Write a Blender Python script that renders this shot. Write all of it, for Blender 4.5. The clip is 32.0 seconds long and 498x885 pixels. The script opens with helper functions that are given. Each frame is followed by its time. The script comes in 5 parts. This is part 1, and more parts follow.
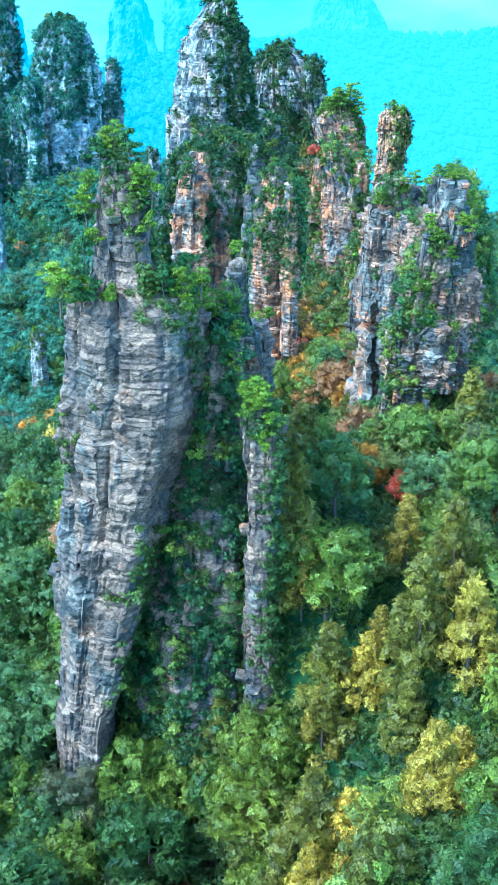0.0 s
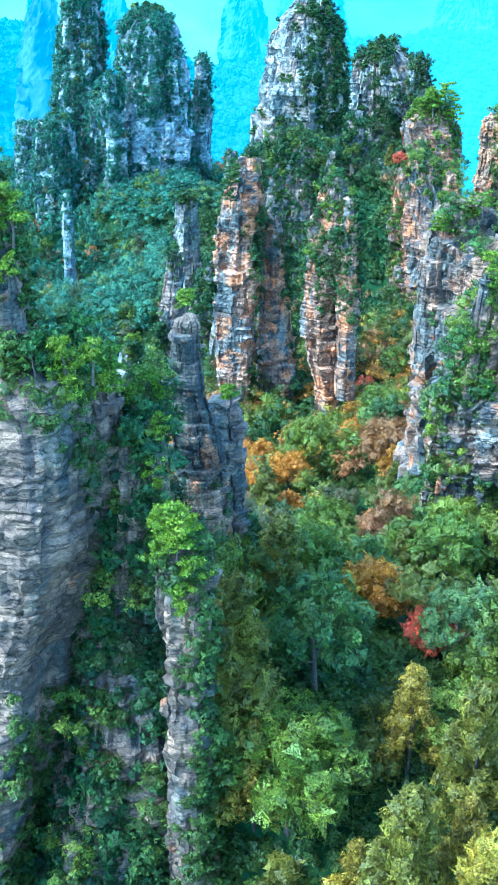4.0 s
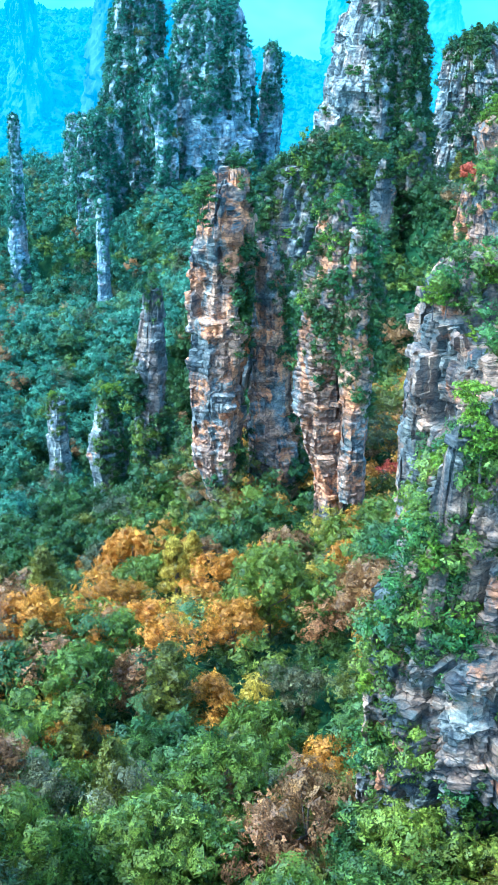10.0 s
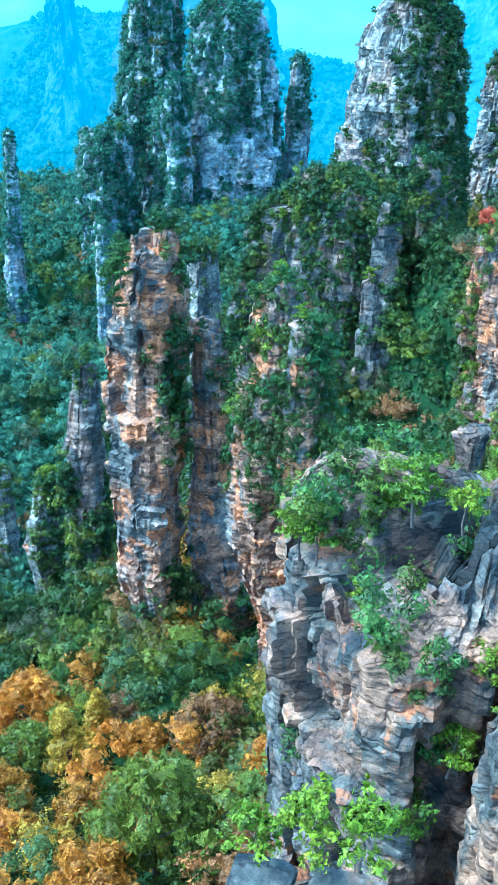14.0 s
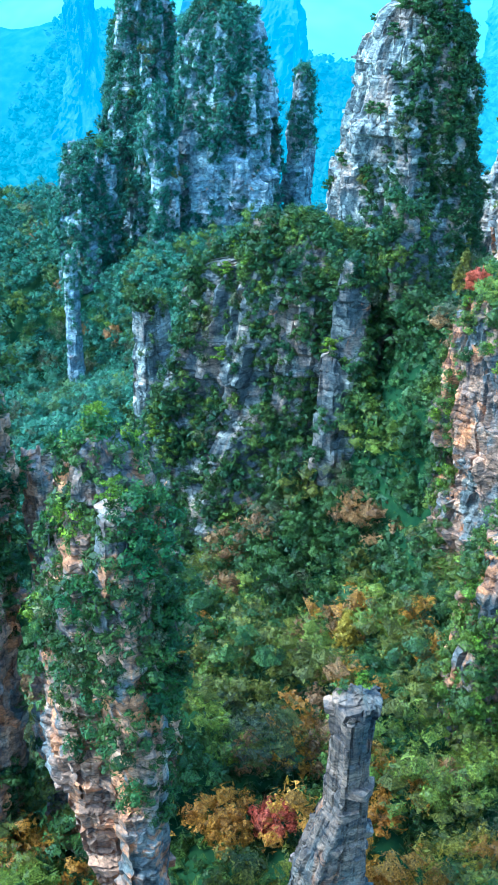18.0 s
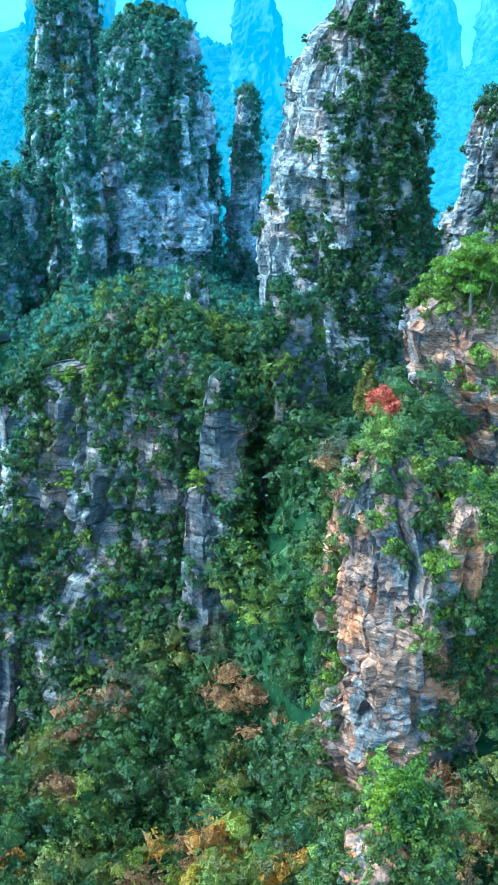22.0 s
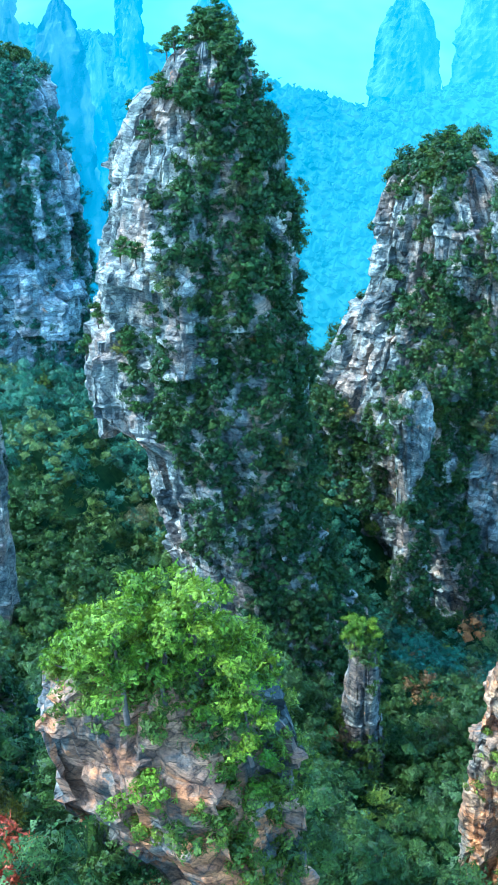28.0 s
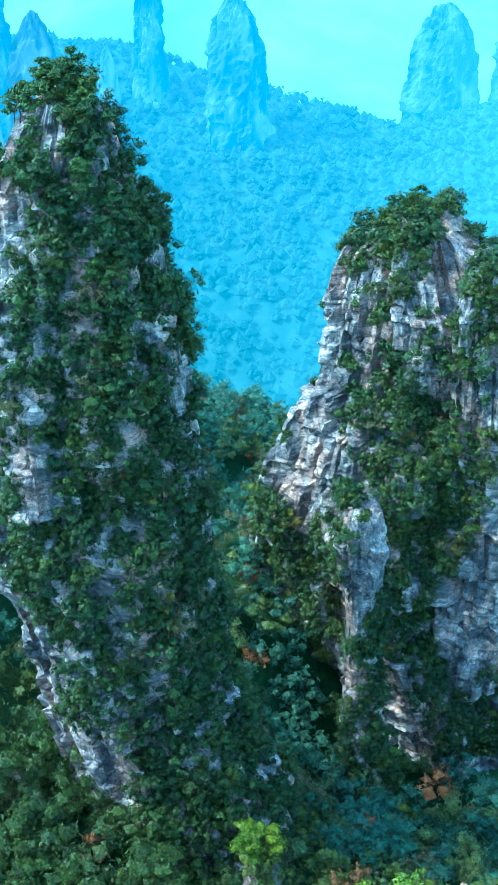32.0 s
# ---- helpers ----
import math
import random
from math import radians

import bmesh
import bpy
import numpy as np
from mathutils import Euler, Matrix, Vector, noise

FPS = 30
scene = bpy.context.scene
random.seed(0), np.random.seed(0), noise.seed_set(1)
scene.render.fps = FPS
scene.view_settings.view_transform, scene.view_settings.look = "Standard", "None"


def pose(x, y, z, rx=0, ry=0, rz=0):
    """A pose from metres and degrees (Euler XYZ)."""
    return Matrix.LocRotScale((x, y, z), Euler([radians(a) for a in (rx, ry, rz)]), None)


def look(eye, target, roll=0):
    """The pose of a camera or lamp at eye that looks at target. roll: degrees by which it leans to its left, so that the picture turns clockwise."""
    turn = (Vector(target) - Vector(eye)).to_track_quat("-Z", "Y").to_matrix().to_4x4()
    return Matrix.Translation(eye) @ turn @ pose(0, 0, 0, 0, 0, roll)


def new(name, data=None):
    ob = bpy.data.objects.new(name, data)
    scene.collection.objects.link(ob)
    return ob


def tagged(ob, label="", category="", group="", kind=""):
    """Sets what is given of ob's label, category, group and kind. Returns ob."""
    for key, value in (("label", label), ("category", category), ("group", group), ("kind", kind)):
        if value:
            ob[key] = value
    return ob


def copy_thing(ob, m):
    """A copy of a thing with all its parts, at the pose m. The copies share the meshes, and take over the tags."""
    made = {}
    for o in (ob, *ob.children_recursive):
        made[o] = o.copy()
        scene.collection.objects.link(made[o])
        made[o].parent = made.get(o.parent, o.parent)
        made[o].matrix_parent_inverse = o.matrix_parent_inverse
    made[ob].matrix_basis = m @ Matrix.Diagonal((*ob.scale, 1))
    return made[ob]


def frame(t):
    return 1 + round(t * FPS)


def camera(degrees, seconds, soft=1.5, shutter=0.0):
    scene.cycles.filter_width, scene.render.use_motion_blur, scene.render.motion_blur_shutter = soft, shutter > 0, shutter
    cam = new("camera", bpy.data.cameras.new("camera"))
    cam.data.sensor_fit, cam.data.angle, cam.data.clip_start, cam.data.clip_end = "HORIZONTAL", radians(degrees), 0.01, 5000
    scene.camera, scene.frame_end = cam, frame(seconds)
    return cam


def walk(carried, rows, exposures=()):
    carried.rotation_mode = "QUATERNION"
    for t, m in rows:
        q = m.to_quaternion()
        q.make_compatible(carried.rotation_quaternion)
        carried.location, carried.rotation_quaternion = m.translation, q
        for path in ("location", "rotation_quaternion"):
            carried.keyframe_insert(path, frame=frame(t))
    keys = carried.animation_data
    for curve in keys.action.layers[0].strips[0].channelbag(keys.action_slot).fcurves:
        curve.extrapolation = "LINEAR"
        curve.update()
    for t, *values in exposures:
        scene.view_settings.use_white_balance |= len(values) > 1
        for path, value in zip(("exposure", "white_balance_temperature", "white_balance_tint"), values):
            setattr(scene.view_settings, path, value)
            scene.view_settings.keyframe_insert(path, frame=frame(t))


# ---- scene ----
cam = camera(25.1, 32.0)
METRES, EYE, TILT, LEAN, TURN = 500.0, 200.0, -28.0, 0.0, 0.0
ROWS = [
    (0.0, 0.0, 0.0, 0.0, 0.0, 0.0, -0.0),
    (0.5, 0.0057, 0.0137, 0.0044, 0.8, 0.01, -0.46),
    (1.0, 0.0111, 0.0278, 0.0088, 1.87, 0.02, -1.05),
    (1.5, 0.0161, 0.0418, 0.0132, 2.7, 0.01, -1.47),
    (2.0, 0.0209, 0.0559, 0.0178, 3.36, 0.02, -1.8),
    (2.5, 0.0254, 0.0693, 0.0219, 3.97, 0.01, -2.1),
    (3.0, 0.0304, 0.0846, 0.0256, 4.6, 0.01, -2.42),
    (3.5, 0.0345, 0.0984, 0.0288, 5.17, -0.02, -2.74),
    (5.5, 0.0497, 0.1574, 0.043, 7.7, -0.16, -3.97),
    (6.0, 0.0532, 0.173, 0.0465, 8.28, -0.19, -4.25),
    (6.5, 0.0563, 0.1868, 0.0495, 8.81, -0.23, -4.49),
    (7.0, 0.0599, 0.2026, 0.0528, 9.44, -0.28, -4.82),
    (7.5, 0.0629, 0.2167, 0.0557, 10.03, -0.32, -5.1),
    (8.0, 0.066, 0.2323, 0.059, 10.65, -0.37, -5.41),
    (8.5, 0.0687, 0.2457, 0.063, 11.05, -0.42, -5.64),
    (9.0, 0.0713, 0.2595, 0.0698, 11.18, -0.45, -5.74),
    (9.5, 0.0736, 0.2717, 0.0762, 11.3, -0.48, -5.73),
    (10.0, 0.0764, 0.2856, 0.0829, 11.55, -0.5, -5.91),
    (10.5, 0.079, 0.2981, 0.0889, 11.85, -0.51, -6.08),
    (11.0, 0.0817, 0.3122, 0.0954, 12.24, -0.55, -6.31),
    (11.5, 0.0841, 0.3248, 0.1013, 12.6, -0.59, -6.5),
    (12.0, 0.0864, 0.3391, 0.1078, 13.06, -0.63, -6.71),
    (12.5, 0.0884, 0.3521, 0.1133, 13.45, -0.67, -6.88),
    (13.0, 0.0906, 0.3663, 0.1197, 13.89, -0.72, -7.11),
    (13.5, 0.0924, 0.3795, 0.1252, 14.31, -0.73, -7.3),
    (14.0, 0.0944, 0.3939, 0.1315, 14.71, -0.79, -7.48),
    (14.5, 0.0967, 0.4073, 0.137, 15.06, -0.8, -7.71),
    (15.0, 0.0995, 0.4221, 0.1434, 15.44, -0.84, -7.94),
    (15.5, 0.1019, 0.4353, 0.1491, 15.76, -0.89, -8.11),
    (17.5, 0.1073, 0.4933, 0.1743, 16.92, -1.05, -8.73),
    (18.0, 0.1072, 0.5085, 0.1811, 17.07, -1.09, -8.73),
    (18.5, 0.108, 0.5221, 0.1872, 17.08, -1.13, -8.75),
    (19.0, 0.109, 0.5371, 0.1946, 17.13, -1.17, -8.71),
    (19.5, 0.1097, 0.5506, 0.201, 17.15, -1.16, -8.7),
    (20.0, 0.1112, 0.5656, 0.2087, 17.17, -1.17, -8.72),
    (20.5, 0.1128, 0.579, 0.2155, 17.19, -1.16, -8.7),
    (21.0, 0.1144, 0.5936, 0.2233, 17.2, -1.16, -8.73),
    (21.5, 0.1158, 0.6065, 0.2306, 17.2, -1.19, -8.74),
    (22.0, 0.1174, 0.6206, 0.2383, 17.24, -1.2, -8.72),
    (22.5, 0.1189, 0.6344, 0.2459, 17.24, -1.19, -8.77),
    (23.0, 0.1201, 0.6482, 0.2537, 17.27, -1.22, -8.81),
    (23.5, 0.1202, 0.6618, 0.2613, 17.3, -1.2, -8.82),
    (24.0, 0.1205, 0.6752, 0.2688, 17.32, -1.21, -8.83),
    (24.5, 0.1215, 0.6884, 0.2759, 17.37, -1.28, -8.81),
    (25.0, 0.1232, 0.7018, 0.2835, 17.4, -1.34, -8.79),
    (25.5, 0.1258, 0.7157, 0.2914, 17.41, -1.35, -8.82),
    (27.5, 0.1385, 0.7702, 0.3213, 17.51, -1.31, -9.11),
    (28.0, 0.1414, 0.784, 0.329, 17.66, -1.33, -9.24),
    (28.5, 0.144, 0.7981, 0.3365, 17.88, -1.33, -9.38),
    (29.0, 0.1468, 0.8119, 0.3442, 18.14, -1.38, -9.56),
    (29.5, 0.1494, 0.8252, 0.3516, 18.41, -1.43, -9.72),
    (30.0, 0.1521, 0.8402, 0.3598, 18.81, -1.52, -9.93),
    (30.5, 0.1544, 0.8537, 0.3672, 19.2, -1.59, -10.14),
    (31.0, 0.1565, 0.8688, 0.3754, 19.68, -1.68, -10.36),
    (31.5, 0.158, 0.8821, 0.3829, 20.1, -1.76, -10.55),
    (32.0, 0.1593, 0.897, 0.3912, 20.53, -1.86, -10.69),
]
walk(cam, [(t, pose(0, 0, EYE, TILT, LEAN, TURN) @ pose(METRES * x, METRES * y, METRES * z, 90 + pitch, roll, yaw)) for t, x, y, z, yaw, pitch, roll in ROWS], exposures=[(0.0, 2.78, 3950, -8), (7.0, 2.90, 3980, -8), (12.0, 2.68, 3980, -8), (16.0, 2.56, 4000, -8), (32.0, 2.62, 4150, -8)])

# ---- world, sun, exposure ----
SUN_EL, SUN_AZ = 52.0, -118.0          # degrees; the azimuth is turned from +y towards +x
world = bpy.data.worlds.new("sky")
scene.world = world
world.use_nodes = True
wn = world.node_tree
sky = wn.nodes.new("ShaderNodeTexSky")
sky.sky_type = 'NISHITA'
sky.sun_disc = False
sky.sun_elevation = radians(SUN_EL)
sky.sun_rotation = radians(SUN_AZ)
sky.altitude = 900.0
sky.air_density = 1.3
sky.dust_density = 1.5
bg = wn.nodes["Background"]
bg.inputs["Strength"].default_value = 0.15
wn.links.new(sky.outputs[0], bg.inputs["Color"])
sun = new("sun", bpy.data.lights.new("sun", 'SUN'))
sun.data.energy = 1.4
sun.data.angle = radians(14)
sun.data.color = (1.0, 0.93, 0.82)
_d = Vector((math.sin(radians(SUN_AZ)) * math.cos(radians(SUN_EL)), math.cos(radians(SUN_AZ)) * math.cos(radians(SUN_EL)), math.sin(radians(SUN_EL))))
sun.matrix_world = look(_d * 900, (0, 0, 0))


# ---- materials ----
def nodes_of(name):
    m = bpy.data.materials.new(name)
    m.use_nodes = True
    t = m.node_tree
    return m, t, t.nodes["Principled BSDF"], t.nodes["Material Output"]


def noise_node(t, vec, scale, detail=4.0, rough=0.55, dist=0.0):
    n = t.nodes.new("ShaderNodeTexNoise")
    n.inputs["Scale"].default_value = scale
    n.inputs["Detail"].default_value = detail
    n.inputs["Roughness"].default_value = rough
    n.inputs["Distortion"].default_value = dist
    t.links.new(vec, n.inputs["Vector"])
    return n.outputs["Fac"]


def noise_vec(t, vec, scale):
    n = t.nodes.new("ShaderNodeTexNoise")
    n.inputs["Scale"].default_value = scale
    n.inputs["Detail"].default_value = 3.0
    t.links.new(vec, n.inputs["Vector"])
    return n.outputs["Color"]


def ramp(t, fac, stops):
    r = t.nodes.new("ShaderNodeValToRGB")
    el = r.color_ramp.elements
    while len(el) < len(stops):
        el.new(0.5)
    for e, (p, c) in zip(el, stops):
        e.position = p
        e.color = (*c, 1) if len(c) == 3 else c
    t.links.new(fac, r.inputs["Fac"])
    return r.outputs["Color"]


def mix(t, fac, a, b, mode='MIX'):
    n = t.nodes.new("ShaderNodeMix")
    n.data_type, n.blend_type = 'RGBA', mode
    for sock, v in ((n.inputs["Factor"], fac), (n.inputs["A"], a), (n.inputs["B"], b)):
        if isinstance(v, (int, float)):
            sock.default_value = v
        elif isinstance(v, tuple):
            sock.default_value = (*v, 1)
        else:
            t.links.new(v, sock)
    return n.outputs["Result"]


def scaled(t, vec, s, turn=(0, 0, 0)):
    n = t.nodes.new("ShaderNodeMapping")
    n.inputs["Scale"].default_value = s
    n.inputs["Rotation"].default_value = turn
    t.links.new(vec, n.inputs["Vector"])
    return n.outputs["Vector"]


def blocks(t, pos, scale, turn, wobble, thin):
    """Jointed rock: the tone of each block, and the dark joints between them, which open and close."""
    n = noise_node(t, pos, wobble, 3.0)
    vec = scaled(t, mix(t, 0.8, pos, noise_vec(t, pos, wobble), 'ADD'), scale, turn)
    made = []
    for feature in ('F1', 'DISTANCE_TO_EDGE'):
        v = t.nodes.new("ShaderNodeTexVoronoi")
        v.feature = feature
        v.inputs["Scale"].default_value = 1.0
        t.links.new(vec, v.inputs["Vector"])
        made.append(v)
    sep = t.nodes.new("ShaderNodeSeparateColor")
    t.links.new(made[0].outputs["Color"], sep.inputs[0])
    tone = ramp(t, sep.outputs[0], [(0.0, (0.52, 0.55, 0.60)), (0.5, (0.95, 0.96, 0.98)), (1.0, (1.5, 1.46, 1.40))])
    line = ramp(t, made[1].outputs["Distance"], [(0.0, (0.10, 0.11, 0.13)), (thin, (0.75, 0.75, 0.76)), (2.2 * thin, (1, 1, 1))])
    shut = ramp(t, n, [(0.46, (0, 0, 0)), (0.56, (1, 1, 1))])
    return tone, mix(t, shut, line, (1.0, 1.0, 1.0))


def rock_material(name, base, pale, warm, warm_amount, hot=(0.50, 0.20, 0.075), hot_amount=0.3, dark=(0.030, 0.034, 0.036), bed_lines=0.45):
    """Bedded quartz sandstone: beds, pale scars, iron-stained patches, black lichen and dark runs of water down the face."""
    m, t, p, out = nodes_of(name)
    pos = t.nodes.new("ShaderNodeNewGeometry").outputs["Position"]
    bed = scaled(t, pos, (0.16, 0.16, 0.42), (0.05, 0.03, 0))
    col = ramp(t, noise_node(t, bed, 1.0, 7.0, 0.66), [(0.30, tuple(0.5 * c for c in base)), (0.46, base), (0.60, tuple(1.45 * c for c in base)), (0.72, pale)])
    scar = ramp(t, noise_node(t, scaled(t, pos, (0.13, 0.13, 0.075)), 1.0, 7.0, 0.66, 0.7), [(0.47, (0, 0, 0)), (0.57, (1, 1, 1))])
    col = mix(t, scar, col, mix(t, 0.65, col, pale))
    lo = 0.60 - 0.22 * warm_amount
    iron = ramp(t, noise_node(t, scaled(t, pos, (0.11, 0.11, 0.06), (0.3, 0.1, 0.2)), 1.0, 7.0, 0.66, 0.8), [(lo, (0, 0, 0)), (lo + 0.09, (1, 1, 1))])
    warmc = ramp(t, noise_node(t, bed, 2.3, 6.0, 0.66), [(0.32, tuple(0.55 * c for c in warm)), (0.52, warm), (0.7, tuple(min(1, 1.45 * c) for c in warm))])
    col = mix(t, iron, col, mix(t, 0.8, col, warmc))
    lo = 0.655 - 0.22 * hot_amount
    spots = ramp(t, noise_node(t, scaled(t, pos, (0.16, 0.16, 0.13), (0.1, 0.5, 0.9)), 1.0, 7.0, 0.66, 0.6), [(lo, (0, 0, 0)), (lo + 0.05, (0.85, 0.85, 0.85))])
    col = mix(t, spots, col, hot)
    runs = ramp(t, noise_node(t, scaled(t, pos, (0.42, 0.42, 0.035)), 1.0, 7.0, 0.68), [(0.52, (0, 0, 0)), (0.68, (0.6, 0.6, 0.6))])
    col = mix(t, runs, col, dark)
    lichen = ramp(t, noise_node(t, scaled(t, pos, (0.55, 0.55, 0.8), (0.2, 0.4, 0.1)), 1.0, 8.0, 0.72), [(0.54, (0, 0, 0)), (0.64, (0.6, 0.6, 0.6))])
    col = mix(t, lichen, col, dark)
    chips = ramp(t, noise_node(t, scaled(t, pos, (1.1, 1.1, 2.6)), 1.0, 8.0, 0.74), [(0.28, (0.4, 0.41, 0.42)), (0.5, (1, 1, 1)), (0.72, (1.55, 1.5, 1.45))])
    col = mix(t, 0.85, col, chips, 'MULTIPLY')
    grain = ramp(t, noise_node(t, scaled(t, pos, (3.2, 3.2, 5.5), (0.15, 0.1, 0.4)), 1.0, 5.0, 0.7), [(0.32, (0.5, 0.5, 0.5)), (0.5, (1, 1, 1)), (0.68, (1.4, 1.4, 1.38))])
    col = mix(t, 0.85, col, grain, 'MULTIPLY')
    lines = ramp(t, noise_node(t, scaled(t, pos, (0.10, 0.10, 1.9), (0.05, 0.03, 0)), 1.0, 5.0, 0.66), [(0.36, (0.2, 0.2, 0.22)), (0.42, (1, 1, 1))])
    col = mix(t, bed_lines, col, lines, 'MULTIPLY')
    c1 = blocks(t, pos, (0.20, 0.20, 0.26), (0.04, 0.06, 0.3), 0.5, 0.030)
    c2 = blocks(t, pos, (0.52, 0.52, 0.95), (0.05, 0.03, 0.7), 1.1, 0.035)
    for fac, (tone, joint) in ((0.75, c1), (0.65, c2)):
        col = mix(t, fac, col, tone, 'MULTIPLY')
        col = mix(t, fac, col, joint, 'MULTIPLY')
    c1, c2 = c1[1], c2[1]
    t.links.new(col, p.inputs["Base Color"])
    p.inputs["Roughness"].default_value = 0.82
    p.inputs["Specular IOR Level"].default_value = 0.3
    tall = mix(t, 0.5, noise_node(t, scaled(t, pos, (0.5, 0.5, 3.2), (0.05, 0.03, 0)), 1.0, 8.0, 0.7), noise_node(t, pos, 1.2, 8.0, 0.7))
    tall = mix(t, 0.25, tall, mix(t, 0.8, c1, c2))
    b = t.nodes.new("ShaderNodeBump")
    b.inputs["Strength"].default_value = 0.9
    b.inputs["Distance"].default_value = 0.6
    t.links.new(tall, b.inputs["Height"])
    t.links.new(b.outputs[0], p.inputs["Normal"])
    return m


def leaf_material(name, dark, light, through_amount=0.25, gloss=0.25, fill=0.55):
    """Sprays of leaves: every spray has its own tone, whole boughs differ a little, and light falls between the single leaves."""
    m, t, p, out = nodes_of(name)
    g = t.nodes.new("ShaderNodeNewGeometry")
    info = t.nodes.new("ShaderNodeObjectInfo")
    pos = g.outputs["Position"]
    tone = ramp(t, noise_node(t, pos, 0.16, 3.0, 0.6), [(0.3, dark), (0.7, light)])
    per = ramp(t, g.outputs["Random Per Island"], [(0.0, (0.55, 0.55, 0.55)), (0.6, (1, 1, 1)), (1.0, (1.4, 1.4, 1.3))])
    col = mix(t, 1.0, tone, per, 'MULTIPLY')
    leafy = noise_node(t, pos, 3.6, 3.0, 0.65)
    col = mix(t, 1.0, col, ramp(t, leafy, [(0.34, (0.45, 0.45, 0.45)), (0.5, (1, 1, 1)), (0.66, (1.7, 1.65, 1.5))]), 'MULTIPLY')
    own = ramp(t, info.outputs["Random"], [(0.0, (0.75, 0.8, 0.8)), (1.0, (1.2, 1.1, 1.0))])
    col = mix(t, 1.0, col, own, 'MULTIPLY')
    t.links.new(col, p.inputs["Base Color"])
    p.inputs["Roughness"].default_value = 0.55
    p.inputs["Specular IOR Level"].default_value = gloss
    tr = t.nodes.new("ShaderNodeBsdfTranslucent")
    t.links.new(col, tr.inputs["Color"])
    ms = t.nodes.new("ShaderNodeMixShader")
    ms.inputs[0].default_value = through_amount
    t.links.new(p.outputs[0], ms.inputs[1])
    t.links.new(tr.outputs[0], ms.inputs[2])
    gapn = noise_node(t, scaled(t, pos, (1, 1, 1), (0.5, 0.3, 0.2)), 4.6, 2.0, 0.6)
    lim = 0.5 + 0.30 * (0.5 - fill)
    cut = ramp(t, gapn, [(lim - 0.012, (0, 0, 0)), (lim + 0.012, (1, 1, 1))])
    clear = t.nodes.new("ShaderNodeBsdfTransparent")
    ms2 = t.nodes.new("ShaderNodeMixShader")
    t.links.new(cut, ms2.inputs[0])
    t.links.new(clear.outputs[0], ms2.inputs[1])
    t.links.new(ms.outputs[0], ms2.inputs[2])
    t.links.new(ms2.outputs[0], out.inputs["Surface"])
    return m


def plain_material(name, a, b, scale, rough=0.9, bump=0.3):
    m, t, p, out = nodes_of(name)
    pos = t.nodes.new("ShaderNodeNewGeometry").outputs["Position"]
    f = noise_node(t, pos, scale, 6.0, 0.65)
    t.links.new(ramp(t, f, [(0.3, a), (0.7, b)]), p.inputs["Base Color"])
    p.inputs["Roughness"].default_value = rough
    p.inputs["Specular IOR Level"].default_value = 0.1
    bn = t.nodes.new("ShaderNodeBump")
    bn.inputs["Strength"].default_value = bump
    t.links.new(f, bn.inputs["Height"])
    t.links.new(bn.outputs[0], p.inputs["Normal"])
    return m


def glow_material(name, near_stops, far_stops, span, scale, strength, body, side_haze=0.0):
    """The far distance: haze painted as emission, thicker from span's first y to its second."""
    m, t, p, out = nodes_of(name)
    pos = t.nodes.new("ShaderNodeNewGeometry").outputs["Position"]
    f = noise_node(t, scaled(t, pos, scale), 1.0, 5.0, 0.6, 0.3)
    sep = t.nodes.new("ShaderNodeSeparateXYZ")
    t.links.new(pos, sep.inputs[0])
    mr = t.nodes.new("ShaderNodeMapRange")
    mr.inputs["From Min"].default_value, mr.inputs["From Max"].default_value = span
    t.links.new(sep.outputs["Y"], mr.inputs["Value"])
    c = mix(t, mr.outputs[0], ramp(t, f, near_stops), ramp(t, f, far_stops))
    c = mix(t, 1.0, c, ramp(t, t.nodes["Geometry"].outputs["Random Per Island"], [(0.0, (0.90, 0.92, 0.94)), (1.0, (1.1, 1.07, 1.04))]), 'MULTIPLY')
    # more haze painted into the emission towards +x
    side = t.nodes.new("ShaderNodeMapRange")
    side.inputs["From Min"].default_value, side.inputs["From Max"].default_value, side.inputs["To Max"].default_value = -190, 60, side_haze
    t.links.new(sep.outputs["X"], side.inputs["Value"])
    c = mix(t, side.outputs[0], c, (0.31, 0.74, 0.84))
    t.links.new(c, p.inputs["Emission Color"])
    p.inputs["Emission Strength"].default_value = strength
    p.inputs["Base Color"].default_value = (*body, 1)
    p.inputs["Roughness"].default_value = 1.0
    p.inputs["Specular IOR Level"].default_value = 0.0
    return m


ROCK_A = rock_material("sandstone_grey", (0.063, 0.057, 0.040), (0.189, 0.149, 0.102), (0.225, 0.133, 0.072), 0.80, (0.36, 0.150, 0.055), hot_amount=0.18, bed_lines=0.6)
ROCK_C = rock_material("sandstone_rusty", (0.064, 0.060, 0.043), (0.268, 0.223, 0.155), (0.337, 0.180, 0.089), 0.66, (0.44, 0.16, 0.05), hot_amount=0.36)
ROCK_G = rock_material("sandstone_orange", (0.090, 0.084, 0.062), (0.314, 0.261, 0.187), (0.426, 0.204, 0.090), 0.68, (0.50, 0.185, 0.055), 0.62, bed_lines=0.4)
ROCK_I = rock_material("sandstone_slate", (0.123, 0.120, 0.091), (0.506, 0.437, 0.312), (0.385, 0.247, 0.148), 0.45, hot_amount=0.08)
ROCK_D = rock_material("sandstone_dark", (0.080, 0.075, 0.057), (0.274, 0.235, 0.164), (0.308, 0.191, 0.111), 0.45, hot_amount=0.12, bed_lines=0.7)
